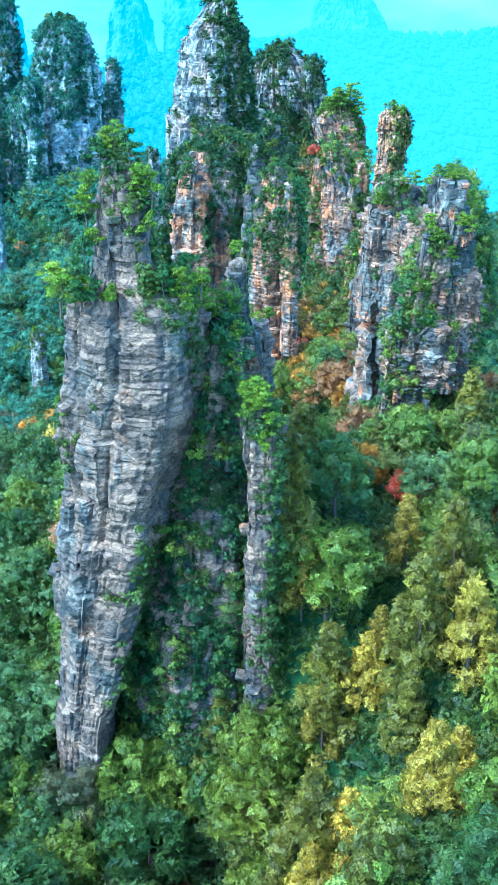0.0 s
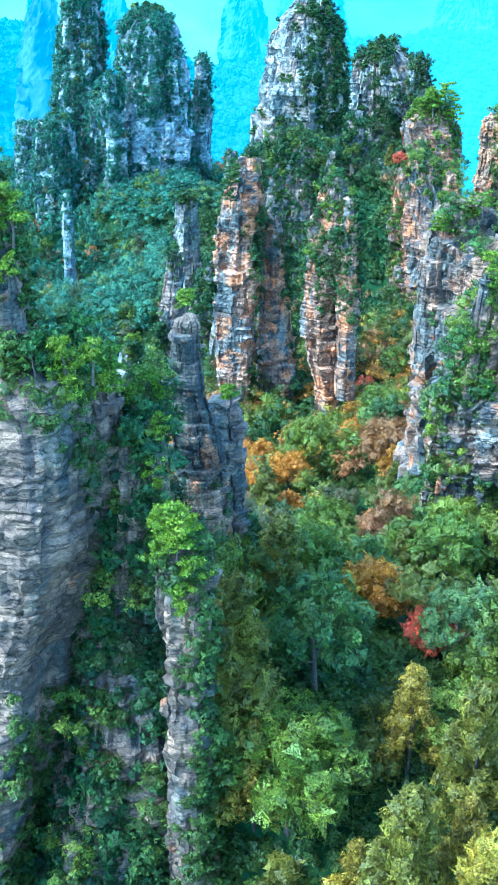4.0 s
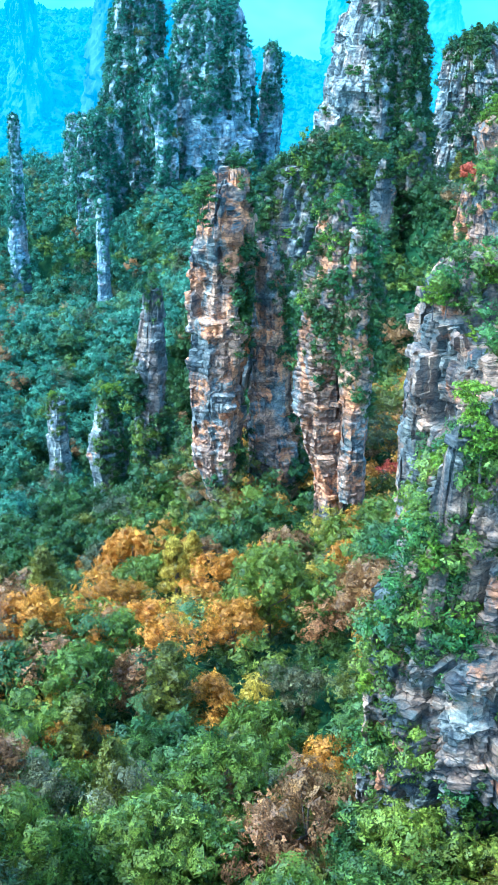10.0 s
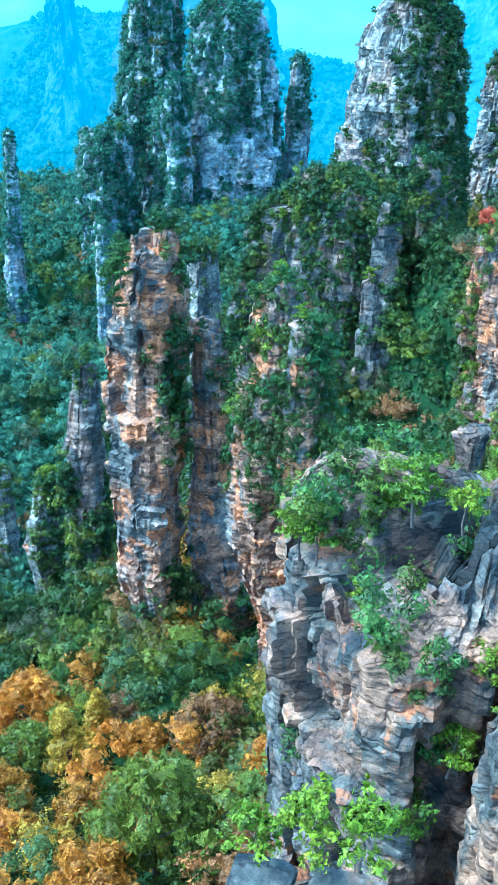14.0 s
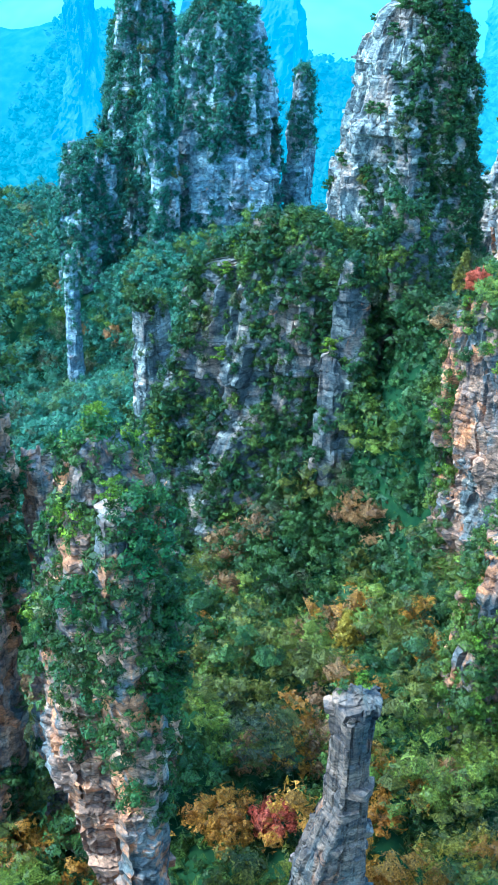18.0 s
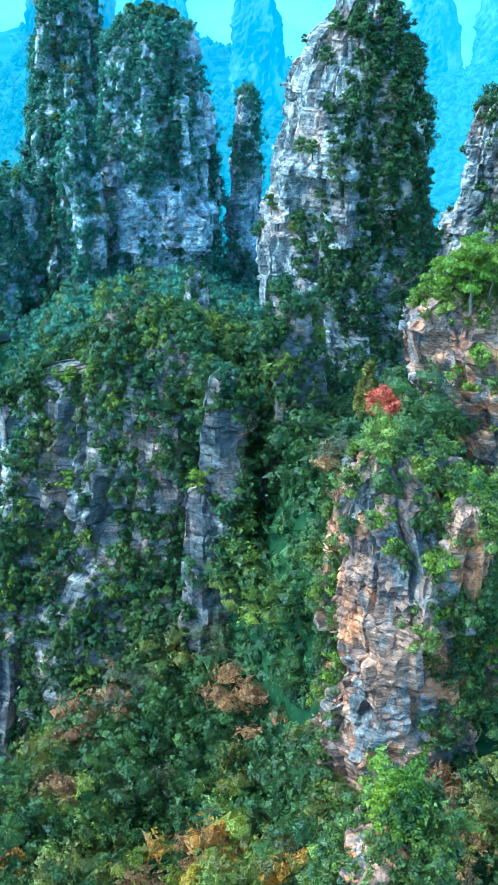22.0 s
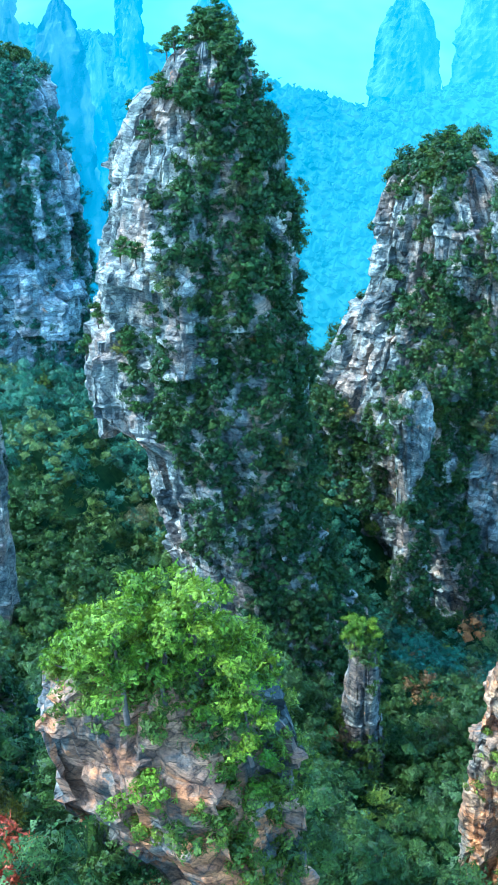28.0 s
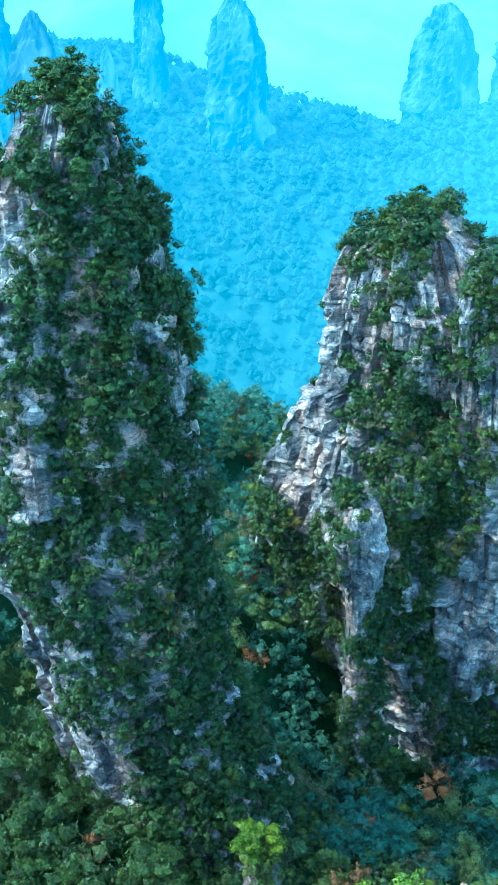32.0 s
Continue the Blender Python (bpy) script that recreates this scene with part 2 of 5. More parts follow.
ROCK_N = rock_material("sandstone_cream", (0.145, 0.112, 0.072), (0.40, 0.31, 0.19), (0.44, 0.225, 0.095), 0.92, (0.56, 0.21, 0.06), 0.68, bed_lines=0.2)
# distance haze mixed into the rock: paler base, lifted darks
ROCK_L = rock_material("sandstone_haze_tinted", (0.202, 0.228, 0.201), (0.448, 0.445, 0.372), (0.403, 0.318, 0.235), 0.35, hot_amount=0.0, dark=(0.10, 0.130, 0.125))
BARK = plain_material("bark", (0.05, 0.035, 0.025), (0.16, 0.12, 0.09), 3.0)
SOIL = plain_material("forest_floor", (0.010, 0.026, 0.008), (0.03, 0.06, 0.014), 0.4)
LEAF = {
    "dark": leaf_material("leaves_deep_green", (0.032, 0.063, 0.011), (0.095, 0.128, 0.018)),
    "mid": leaf_material("leaves_green", (0.070, 0.104, 0.009), (0.180, 0.205, 0.016)),
    "lime": leaf_material("leaves_lime", (0.084, 0.109, 0.008), (0.207, 0.222, 0.017), 0.3),
    "dun": leaf_material("leaves_faded", (0.064, 0.066, 0.024), (0.144, 0.128, 0.046), 0.25, fill=0.4),
    "gold": leaf_material("leaves_golden_green", (0.142, 0.110, 0.009), (0.340, 0.240, 0.019), 0.3),
    "olive": leaf_material("leaves_olive", (0.078, 0.078, 0.008), (0.203, 0.176, 0.016)),
    "yellow": leaf_material("leaves_yellow", (0.30, 0.20, 0.012), (0.54, 0.38, 0.032), 0.35),
    "orange": leaf_material("leaves_orange", (0.320, 0.120, 0.008), (0.528, 0.248, 0.018), 0.35),
    "rust": leaf_material("leaves_rust", (0.19, 0.085, 0.028), (0.34, 0.165, 0.046), 0.3),
    "red": leaf_material("leaves_red", (0.38, 0.06, 0.028), (0.54, 0.14, 0.055), 0.3),
    "pine": leaf_material("pine_needles_bright", (0.085, 0.138, 0.004), (0.235, 0.288, 0.010), 0.3),
    "cliff": leaf_material("cliff_leaves", (0.034, 0.060, 0.010), (0.100, 0.130, 0.014)),
    # cliff leaves made darker, with the shade of the flanks in their colour
    "flank": leaf_material("cliff_leaves_painted_shade", (0.022, 0.050, 0.012), (0.064, 0.102, 0.020), fill=0.65),
    "silver": leaf_material("leaves_silver_green", (0.061, 0.097, 0.020), (0.144, 0.180, 0.043)),
    "pine_dark": leaf_material("pine_needles_dark", (0.034, 0.076, 0.014), (0.088, 0.140, 0.020), 0.25),
    # leaf colour lifted and shifted to blue-green to paint in distance haze
    "teal": leaf_material("haze_tinted_leaves", (0.046, 0.112, 0.060), (0.108, 0.196, 0.098)),
}
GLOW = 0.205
# emission colours of the wall that stands in for bright mist
_mist_glow = [(0.30, (0.30, 0.84, 0.86)), (0.50, (0.44, 0.97, 0.94)), (0.70, (0.68, 1.0, 0.97))]
MIST_GLOW = glow_material("mist_glow", _mist_glow, _mist_glow, (0, 1), (0.0011, 0.0011, 0.0022), GLOW, (0, 0, 0))
# peaks and woods emit their haze colour, bluer and lighter with y
FAR = glow_material("haze_glow", [(0.36, (0.06, 0.22, 0.32)), (0.5, (0.09, 0.29, 0.39)), (0.64, (0.18, 0.42, 0.50))], [(0.36, (0.085, 0.32, 0.50)), (0.5, (0.115, 0.38, 0.56)), (0.68, (0.23, 0.54, 0.68))],
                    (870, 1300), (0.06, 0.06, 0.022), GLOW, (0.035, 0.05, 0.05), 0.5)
FARWOOD = glow_material("haze_glow_woods", [(0.34, (0.050, 0.20, 0.23)), (0.5, (0.070, 0.24, 0.27)), (0.68, (0.105, 0.30, 0.31))], [(0.34, (0.105, 0.33, 0.45)), (0.5, (0.130, 0.38, 0.50)), (0.68, (0.175, 0.44, 0.55))],
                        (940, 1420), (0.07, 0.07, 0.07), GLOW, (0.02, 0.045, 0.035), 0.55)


# ---- number tools ----
def hash01(a, b, c, seed):
    a, b, c = (np.asarray(v).astype(np.int64) for v in (a, b, c))
    h = (a * 374761393 + b * 668265263 + c * 2246822519 + int(seed) * 3266489917) & 0xFFFFFFFF
    h = ((h ^ (h >> 15)) * 739982445) & 0xFFFFFFFF
    h = ((h ^ (h >> 12)) * 695872825) & 0xFFFFFFFF
    return (h ^ (h >> 16)) / 4294967295.0


def vnoise(x, y, z, seed=0):
    x, y, z = np.broadcast_arrays(x, y, z)
    i, j, k = np.floor(x), np.floor(y), np.floor(z)
    u, v, w = x - i, y - j, z - k
    u, v, w = (f * f * (3 - 2 * f) for f in (u, v, w))
    r = 0
    for a in (0, 1):
        for b in (0, 1):
            for c in (0, 1):
                r = r + hash01(i + a, j + b, k + c, seed) * (u if a else 1 - u) * (v if b else 1 - v) * (w if c else 1 - w)
    return r * 2 - 1


def fbm(x, y, z, seed=0, octaves=4):
    r, amp = 0, 0.5
    for o in range(octaves):
        r = r + amp * vnoise(x, y, z, seed + o)
        x, y, z, amp = x * 2.03, y * 2.03, z * 2.03, amp * 0.5
    return r


def mesh_of(name, v, tris=None, quads=None, mat=None, smooth=False):
    me = bpy.data.meshes.new(name)
    v = np.asarray(v, np.float32)
    parts_, starts, total = [], [], 0
    for f, n in ((tris, 3), (quads, 4)):
        if f is not None and len(f):
            f = np.asarray(f, np.int32)
            parts_.append(f.ravel())
            starts.append(np.arange(len(f), dtype=np.int32) * n + total)
            total += f.size
    me.vertices.add(len(v))
    me.vertices.foreach_set("co", v.ravel())
    me.loops.add(total)
    me.loops.foreach_set("vertex_index", np.concatenate(parts_))
    st = np.concatenate(starts)
    me.polygons.add(len(st))
    me.polygons.foreach_set("loop_start", st)
    me.update(calc_edges=True)
    me.polygons.foreach_set("use_smooth", np.full(len(st), smooth, bool))
    if mat:
        me.materials.append(mat)
    return me


def part(name, me, parent=None, label=""):
    ob = new(name, me)
    if parent:
        ob.parent = parent
    return tagged(ob, label)


# ---- the lie of the land ----
KNOTS = [(-10, 20, 37), (26, 60, 57), (25, 106, 89), (34, 140, 90), (14, 121, 59), (-2, 124, 40), (-12, 138, 30), (-24, 140, 39), (-55, 170, 45), (9, 163, 97), (0, 180, 100),
         (31, 182, 88), (40, 205, 85), (17, 214, 71), (4, 262, 50.8), (42, 308, 58.3), (-8, 331, 32.1), (-50, 350, 14), (6, 397, 35), (36, 416, 36),
         (6, 447, 17.9), (-55, 474, -12), (-80, 420, -12), (30, 478, 84), (12, 530, 52), (56, 490, 44), (-10, 575, 4), (32, 612, -34), (8, 600, -8), (50, 580, -30), (-150, 620, -34),
         (-100, 665, 16), (34, 690, -46), (-16, 720, -4), (-70, 775, -4), (25, 770, -90), (-190, 760, -6)]
KN = np.array(KNOTS, float)


def land(x, y):
    """Height of the ground: gentle between its hills and hollows, falling to a deep valley beyond, then rising to the far side."""
    x, y = np.asarray(x, float), np.asarray(y, float)
    d2 = (x[..., None] - KN[:, 0]) ** 2 + (y[..., None] - KN[:, 1]) ** 2
    w = 1 / (d2 + 60.0) ** 1.6
    near = (w * KN[:, 2]).sum(-1) / w.sum(-1)
    side = np.clip(np.abs(x + 0.25 * np.clip(y - 200, 0, 900)) - 170, 0, 600)
    near = near - 0.10 * side
    far = np.interp(y, [0, 760, 900, 1040, 1130, 1260, 1350, 1500, 1750, 5000], [20, -40, -110, -185, -110, -55, -32, -120, -300, -420])
    k = np.clip((y - 780) / 150, 0, 1)
    k = k * k * (3 - 2 * k)
    far = far + 26 * fbm(x / 150, y / 150, 0.5, 11, 3)
    far = far + np.clip((y - 1180) / 150, 0, 1) * (np.clip((x + 160) * 0.22, 0, 34) + np.clip((-170 - x) * 0.16, 0, 40))
    h = near * (1 - k) + far * k
    return h + 2.2 * fbm(x / 19, y / 19, 0.3, 5, 3)


gx = np.concatenate([np.linspace(-4500, -700, 14)[:-1], np.linspace(-700, -260, 25)[:-1], np.linspace(-260, 140, 101)[:-1], np.linspace(140, 620, 25)[:-1], np.linspace(620, 4500, 14)])
gy = np.concatenate([np.linspace(-3500, -100, 10)[:-1], np.linspace(-100, 760, 173)[:-1], np.linspace(760, 1800, 60)[:-1], np.linspace(1800, 4800, 12)])
GX, GY = np.meshgrid(gx, gy)
nx, ny = len(gx), len(gy)
ii = (np.arange(ny - 1)[:, None] * nx + np.arange(nx - 1)[None]).ravel()
GZ = land(GX, GY)
ground = part("ground", mesh_of("ground", np.stack([GX, GY, GZ], -1).reshape(-1, 3), quads=np.stack([ii, ii + 1, ii + nx + 1, ii + nx], -1), mat=SOIL, smooth=True))
tagged(ground, "dark leaf-strewn forest floor of steep valleys under the trees", "ground", kind="structure")



def ground_at(x, y):
    """The height of the ground sheet itself."""
    x, y = np.asarray(x, float), np.asarray(y, float)
    i = np.clip(np.searchsorted(gx, x) - 1, 0, nx - 2)
    j = np.clip(np.searchsorted(gy, y) - 1, 0, ny - 2)
    u, v = (x - gx[i]) / (gx[i + 1] - gx[i]), (y - gy[j]) / (gy[j + 1] - gy[j])
    return (GZ[j, i] * (1 - u) + GZ[j, i + 1] * u) * (1 - v) + (GZ[j + 1, i] * (1 - u) + GZ[j + 1, i + 1] * u) * v


# the far side of the valley, a wooded slope with haze painted as glow
hx, hy = np.meshgrid(np.linspace(-800, 560, 200), np.linspace(850, 1760, 150))
hz = ground_at(hx, hy) + 7.0 + 2.6 * fbm(hx / 14, hy / 14, 0.7, 23, 3) - np.clip((900 - hy) / 50, 0, 1) * 12
hi_ = (np.arange(149)[:, None] * 200 + np.arange(199)[None]).ravel()
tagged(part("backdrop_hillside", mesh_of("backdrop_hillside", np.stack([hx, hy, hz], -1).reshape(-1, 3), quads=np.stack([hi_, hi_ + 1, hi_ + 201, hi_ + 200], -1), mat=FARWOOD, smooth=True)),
       "wooded hillside across the deep valley, blue haze painted as glow", "hillside", kind="structure")

# glowing wall for mist, closing the view all round, far behind the last ridge
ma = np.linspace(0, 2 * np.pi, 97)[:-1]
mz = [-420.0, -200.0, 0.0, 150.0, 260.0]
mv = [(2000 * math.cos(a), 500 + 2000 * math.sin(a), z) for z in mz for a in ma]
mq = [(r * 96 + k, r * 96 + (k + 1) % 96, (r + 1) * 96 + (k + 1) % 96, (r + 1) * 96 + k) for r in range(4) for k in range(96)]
tagged(part("backdrop", mesh_of("backdrop", mv, quads=mq, mat=MIST_GLOW, smooth=True)), "glowing wall in the pale cyan of mist round the far valley", "mist", kind="structure")


# ---- rock ----
def shaft_arrays(sec, seed, cell, yaw, rough=1.0, bed=1.0, rib=0.0, sides=7, cap=0.6, dip=(0.05, 0.03)):
    """One rock column: (z, x, y, width, depth) from foot to top. Flat joint faces, stepped back here and there, with beds and upright joints
    that step in and out."""
    sec = np.array(sec, float)
    z0, z1 = sec[0, 0], sec[-1, 0]
    per = 1.75 * np.max(sec[:, 3] + sec[:, 4])
    nu, nv = max(26, int(per / cell)), max(10, int((z1 - z0) / (cell * 0.8)))
    zs = np.linspace(z0, z1, nv + 1)
    caps = np.array([0.86, 0.68, 0.48, 0.28, 0.10])
    shrink = np.concatenate([np.ones(nv + 1), caps])
    zall = np.concatenate([zs, z1 + cap * (1 - caps ** 2)])
    cx, cy, w, d = (np.interp(zall, sec[:, 0], sec[:, i]) for i in (1, 2, 3, 4))
    size = np.minimum(np.interp(zall, sec[:, 0], sec[:, 3]), 30)[:, None]
    a = np.linspace(0, 2 * np.pi, nu, endpoint=False)
    Z = np.repeat(zall[:, None], nu, 1)
    S = np.repeat((a / (2 * np.pi) * per)[None], len(zall), 0)
    k = np.arange(sides)
    ak = (k + 0.7 * hash01(k, 1, 2, seed)) * 2 * np.pi / sides
    zb = 9 + 16 * hash01(k, 3, 4, seed)
    hk = 0.88 + 0.11 * hash01(k, 5, 6, seed) + 0.16 * (hash01(k[None], np.floor(zall[:, None] / zb[None] + hash01(k, 8, 8, seed)), 7, seed) - 0.4)
    cosv = np.maximum(np.cos(a[:, None] - ak[None]), 0.12)
    rk = hk[:, None, :] / cosv[None]
    which = rk.argmin(-1)
    r = rk.min(-1)
    r = np.minimum(r, 1.16)
    nxn, nyn = np.cos(ak)[which], np.sin(ak)[which]
    X = r * np.cos(a)[None] * w[:, None] / 2
    Y = r * np.sin(a)[None] * d[:, None] / 2
    wx, wy = X + cx[:, None], Y + cy[:, None]
    rel = np.clip(size / 14, 0.22, 1.3) * rough
    mid = float(size.mean())
    o = 0.07 * size * fbm(wx / (0.5 * mid + 4), wy / (0.5 * mid + 4), Z / 30, seed, 3)
    zz = Z + dip[0] * X + dip[1] * Y + 0.35 * fbm(wx / 9, wy / 9, Z / 9, seed + 3, 2)
    for c in range(int(3 + 5 * rib)):
        ca = 2 * np.pi * hash01(c, 1, 11, seed) + 0.10 * fbm(zall / 11 + 9 * c, 0.3, 0.5, seed + 80, 3)
        away = np.abs((a[None] - ca[:, None] + np.pi) % (2 * np.pi) - np.pi) * size
        o = o - (0.25 + 0.9 * rib) * (0.05 + 0.06 * hash01(c, 2, 11, seed)) * size * np.clip(1.3 - away / (0.7 + 0.05 * size), 0, 1) * np.clip(1.2 + 1.6 * fbm(zall / 17 + 5 * c, 0.1, 0.2, seed + 81, 2), 0, 1)[:, None]
    for th, cw, amp, q in ((10.0, 8.0, 1.5 + 2.2 * rib, 1), (4.2, 4.4, 1.15, 2), (1.9, 2.3, 0.62, 3), (0.85, 1.2, 0.30, 4))[:3 + (cell < 0.6)]:
        th = th * (1 + 0.5 * max(0.0, 0.8 - bed))
        zt = zz / th + 0.6 * vnoise(zz / th * 0.7, 0.5, q, seed + q)
        lay = np.floor(zt)
        ncol = max(5, int(per / cw))
        sc = S / per * ncol + 0.10 * fbm(wx / 5, wy / 5, Z / 7, seed + 20 + q, 2) + 0.5 * hash01(lay, 1, q, seed)
        col = np.mod(np.floor(sc), ncol)
        f = sc - np.floor(sc)
        tilt = (f - 0.5) * (hash01(lay, col, 6, seed + 41) - 0.5)
        o = o + rel * amp * (hash01(lay, col, q, seed + 40) - 0.5 + 0.5 * tilt)
        o = o + bed * rel * amp * (0.0, 0.06, 0.15, 0.25, 0.3)[q] * (hash01(lay, 7, q, seed + 50) - 0.5)
        gap = np.minimum(f, 1 - f) * cw
        o = o - rel * amp * 0.35 * (gap < 0.06 * cw + 0.1) * (hash01(col, lay, 9, seed + q) > 0.5)
        o = o - bed * rel * amp * (0.0, 0.05, 0.13, 0.20, 0.22)[q] * (zt - lay < 0.16)
    o = o - 0.75 * rel
    o = o + 0.14 * rel * fbm(wx / 1.3, wy / 1.3, Z / 0.9, seed + 9, 3)
    o = np.maximum(o, -0.36 * size)
    X = (X + o * nxn) * shrink[:, None]
    Y = (Y + o * nyn) * shrink[:, None]
    reach = np.clip(0.32 * np.interp(z1, sec[:, 0], sec[:, 3]), 1.0, 7.0)
    step = 1.6 + 0.22 * np.interp(z1, sec[:, 0], sec[:, 3])
    high = np.clip((Z - (z1 - 1.6 * reach)) / (1.6 * reach), 0, 1) ** 1.5
    Z = Z - high * reach * hash01(np.floor((X + 0.3 * Y) / step + 0.4 * fbm(X / 6, Y / 6, 0.8, seed, 2)), np.floor((Y - 0.3 * X) / step), 4, seed + 62)
    top = (zall >= z1 - 1e-6)[:, None] * np.clip(size / 6, 0.3, 1.8)
    Z = Z + top * 0.9 * (hash01(np.floor((X + 0.5 * Y) / 2.1 + 0.6 * fbm(X / 5, Y / 5, 0.4, seed, 2)), np.floor((Y - 0.4 * X) / 2.4), 3, seed + 61) - 0.5)
    Z = Z + top * 1.2 * fbm((X + cx[:, None]) / 2.6, (Y + cy[:, None]) / 2.6, 0.2, seed + 60, 3)
    cc, ss = math.cos(radians(yaw)), math.sin(radians(yaw))
    P = np.stack([X * cc - Y * ss + cx[:, None], X * ss + Y * cc + cy[:, None], Z], -1)
    rows = len(zall)
    v = P.reshape(-1, 3)
    k = np.arange(nu)
    q = np.concatenate([np.stack([i * nu + k, i * nu + (k + 1) % nu, (i + 1) * nu + (k + 1) % nu, (i + 1) * nu + k], -1) for i in range(rows - 1)])
    v = np.vstack([v, P[-1].mean(0)])
    tri = np.stack([(rows - 1) * nu + k, (rows - 1) * nu + (k + 1) % nu, np.full(nu, len(v) - 1)], -1)
    topv = P[nv:].reshape(-1, 3)
    return v, q, tri, topv


def quad_info(v, q):
    a, b, c, d = (v[q[:, i]] for i in range(4))
    n = np.cross(c - a, d - b)
    area = np.linalg.norm(n, axis=1) + 1e-9
    return (a + b + c + d) / 4, n / area[:, None], area / 2


# ---- leaves ----
OCT_V = np.array([(1, 0, 0), (-1, 0, 0), (0, 1, 0), (0, -1, 0), (0, 0, 1), (0, 0, -1)], float)
OCT_F = np.array([(0, 2, 4), (2, 1, 4), (1, 3, 4), (3, 0, 4), (2, 0, 5), (1, 2, 5), (3, 1, 5), (0, 3, 5)])


def clump_arrays(rng, centre, radius, leaves, size, flat=0.75, core=0.72, up=0.25, push=None):
    """Clumps of foliage: small leaves scattered over the outside of each clump, round a dense middle."""
    n = len(centre)
    if n == 0:
        return np.zeros((0, 3)), np.zeros((0, 3), int)
    radius = np.broadcast_to(np.asarray(radius, float), (n,))
    d = rng.normal(size=(n, leaves, 3))
    d[..., 2] += up * 1.6
    d /= np.linalg.norm(d, axis=-1, keepdims=True) + 1e-9
    rr = radius[:, None, None] * (0.62 + 0.5 * rng.random((n, leaves, 1)))
    sq = np.array([1, 1, flat])
    p = centre[:, None] + d * rr * sq
    s = np.broadcast_to(np.asarray(size, float), (n,))[:, None, None] * (0.55 + 0.9 * rng.random((n, leaves, 1)))
    e1 = np.cross(d, rng.normal(size=d.shape))
    e1 /= np.linalg.norm(e1, axis=-1, keepdims=True) + 1e-9
    e2 = np.cross(d, e1) + d * rng.normal(size=(n, leaves, 1)) * 0.6
    t = np.stack([p - e1 * s * 0.5 - e2 * s * 0.35, p + e1 * s * 0.55 - e2 * s * 0.15, p + e2 * s * 0.75], axis=2)
    v = t.reshape(-1, 3)
    f = np.arange(len(v)).reshape(-1, 3)
    if core > 0:
        tw = rng.normal(size=(n, 6, 3)) * 0.14
        cv = centre[:, None] + (OCT_V[None] * sq + tw) * (radius * core)[:, None, None]
        cf = OCT_F[None] + (np.arange(n) * 6)[:, None, None] + len(v)
        v = np.vstack([v, cv.reshape(-1, 3)])
        f = np.vstack([f, cf.reshape(-1, 3)])
    return v, f


def tube(path, radii, sides=6):
    path = np.asarray(path, float)
    v, q = [], []
    for i, p in enumerate(path):
        t = path[min(i + 1, len(path) - 1)] - path[max(i - 1, 0)]
        t = t / (np.linalg.norm(t) + 1e-9)
        e = np.cross(t, (0.3, 1, 0.1))
        e /= np.linalg.norm(e)
        g = np.cross(t, e)
        for k in range(sides):
            a = 2 * math.pi * k / sides
            v.append(p + radii[i] * (math.cos(a) * e + math.sin(a) * g))
    for i in range(len(path) - 1):
        for k in range(sides):
            q.append((i * sides + k, i * sides + (k + 1) % sides, (i + 1) * sides + (k + 1) % sides, (i + 1) * sides + k))
    return np.array(v), np.array(q)


def joined(bits):
    vs, fs, n = [], [], 0
    for v, f in bits:
        vs.append(v)
        fs.append(np.asarray(f) + n)
        n += len(v)
    return np.vstack(vs), np.vstack(fs)


def tree_meshes(seed, shape, mat, height=12.0, spread=4.4, leaves=70, size=0.5):
    """Trunk with limbs, and a crown of leafy boughs. shape: round, cone or bare."""
    rng = np.random.default_rng(seed)
    lobes, rad = [], []
    n = {"round": 24, "cone": 28, "bare": 16}[shape]
    for i in range(n):
        a = i * 2.39996 + rng.normal() * 0.4
        if shape == "cone":
            h = (i + 0.5) / n
            rr = spread * 0.86 * (1 - h) ** 0.8 * (0.6 + 0.4 * rng.random())
            lobes.append((rr * math.cos(a), rr * math.sin(a), height * (0.2 + 0.78 * h)))
            rad.append(spread * (0.40 - 0.2 * h) * (0.8 + 0.4 * rng.random()))
        else:
            h = (i + 0.5) / n
            e = math.acos(1 - 1.45 * h)
            rr = spread * (0.66 + 0.2 * rng.random())
            lobes.append((rr * math.sin(e) * math.cos(a), rr * math.sin(e) * math.sin(a), height * 0.60 + height * 0.30 * math.cos(e) * (0.8 + 0.35 * rng.random())))
            rad.append(spread * (0.26 + 0.17 * rng.random()))
    lobes, rad = np.array(lobes), np.array(rad)
    k = leaves if shape != "bare" else leaves // 2
    v, f = clump_arrays(rng, lobes, rad, k, size, core=0.5 if shape != "bare" else 0.0)
    crown = mesh_of("crown", v, tris=f, mat=mat)
    bend = rng.normal(size=2) * 0.35
    pts = [(bend[0] * h, bend[1] * h, height * 0.8 * h) for h in (-0.08, 0.2, 0.5, 0.8, 1.0)]
    bits = [tube(pts, [0.30, 0.24, 0.17, 0.10, 0.04])]
    for j in rng.choice(n, 7, replace=False):
        s = np.array([bend[0] * 0.5, bend[1] * 0.5, height * (0.25 + 0.3 * rng.random())])
        m_ = (s + lobes[j]) / 2 + (0, 0, -0.3)
        bits.append(tube([s, m_, lobes[j]], [0.10, 0.07, 0.03], 5))
    v, q = joined(bits)
    return mesh_of("trunk", v, quads=q, mat=BARK, smooth=True), crown


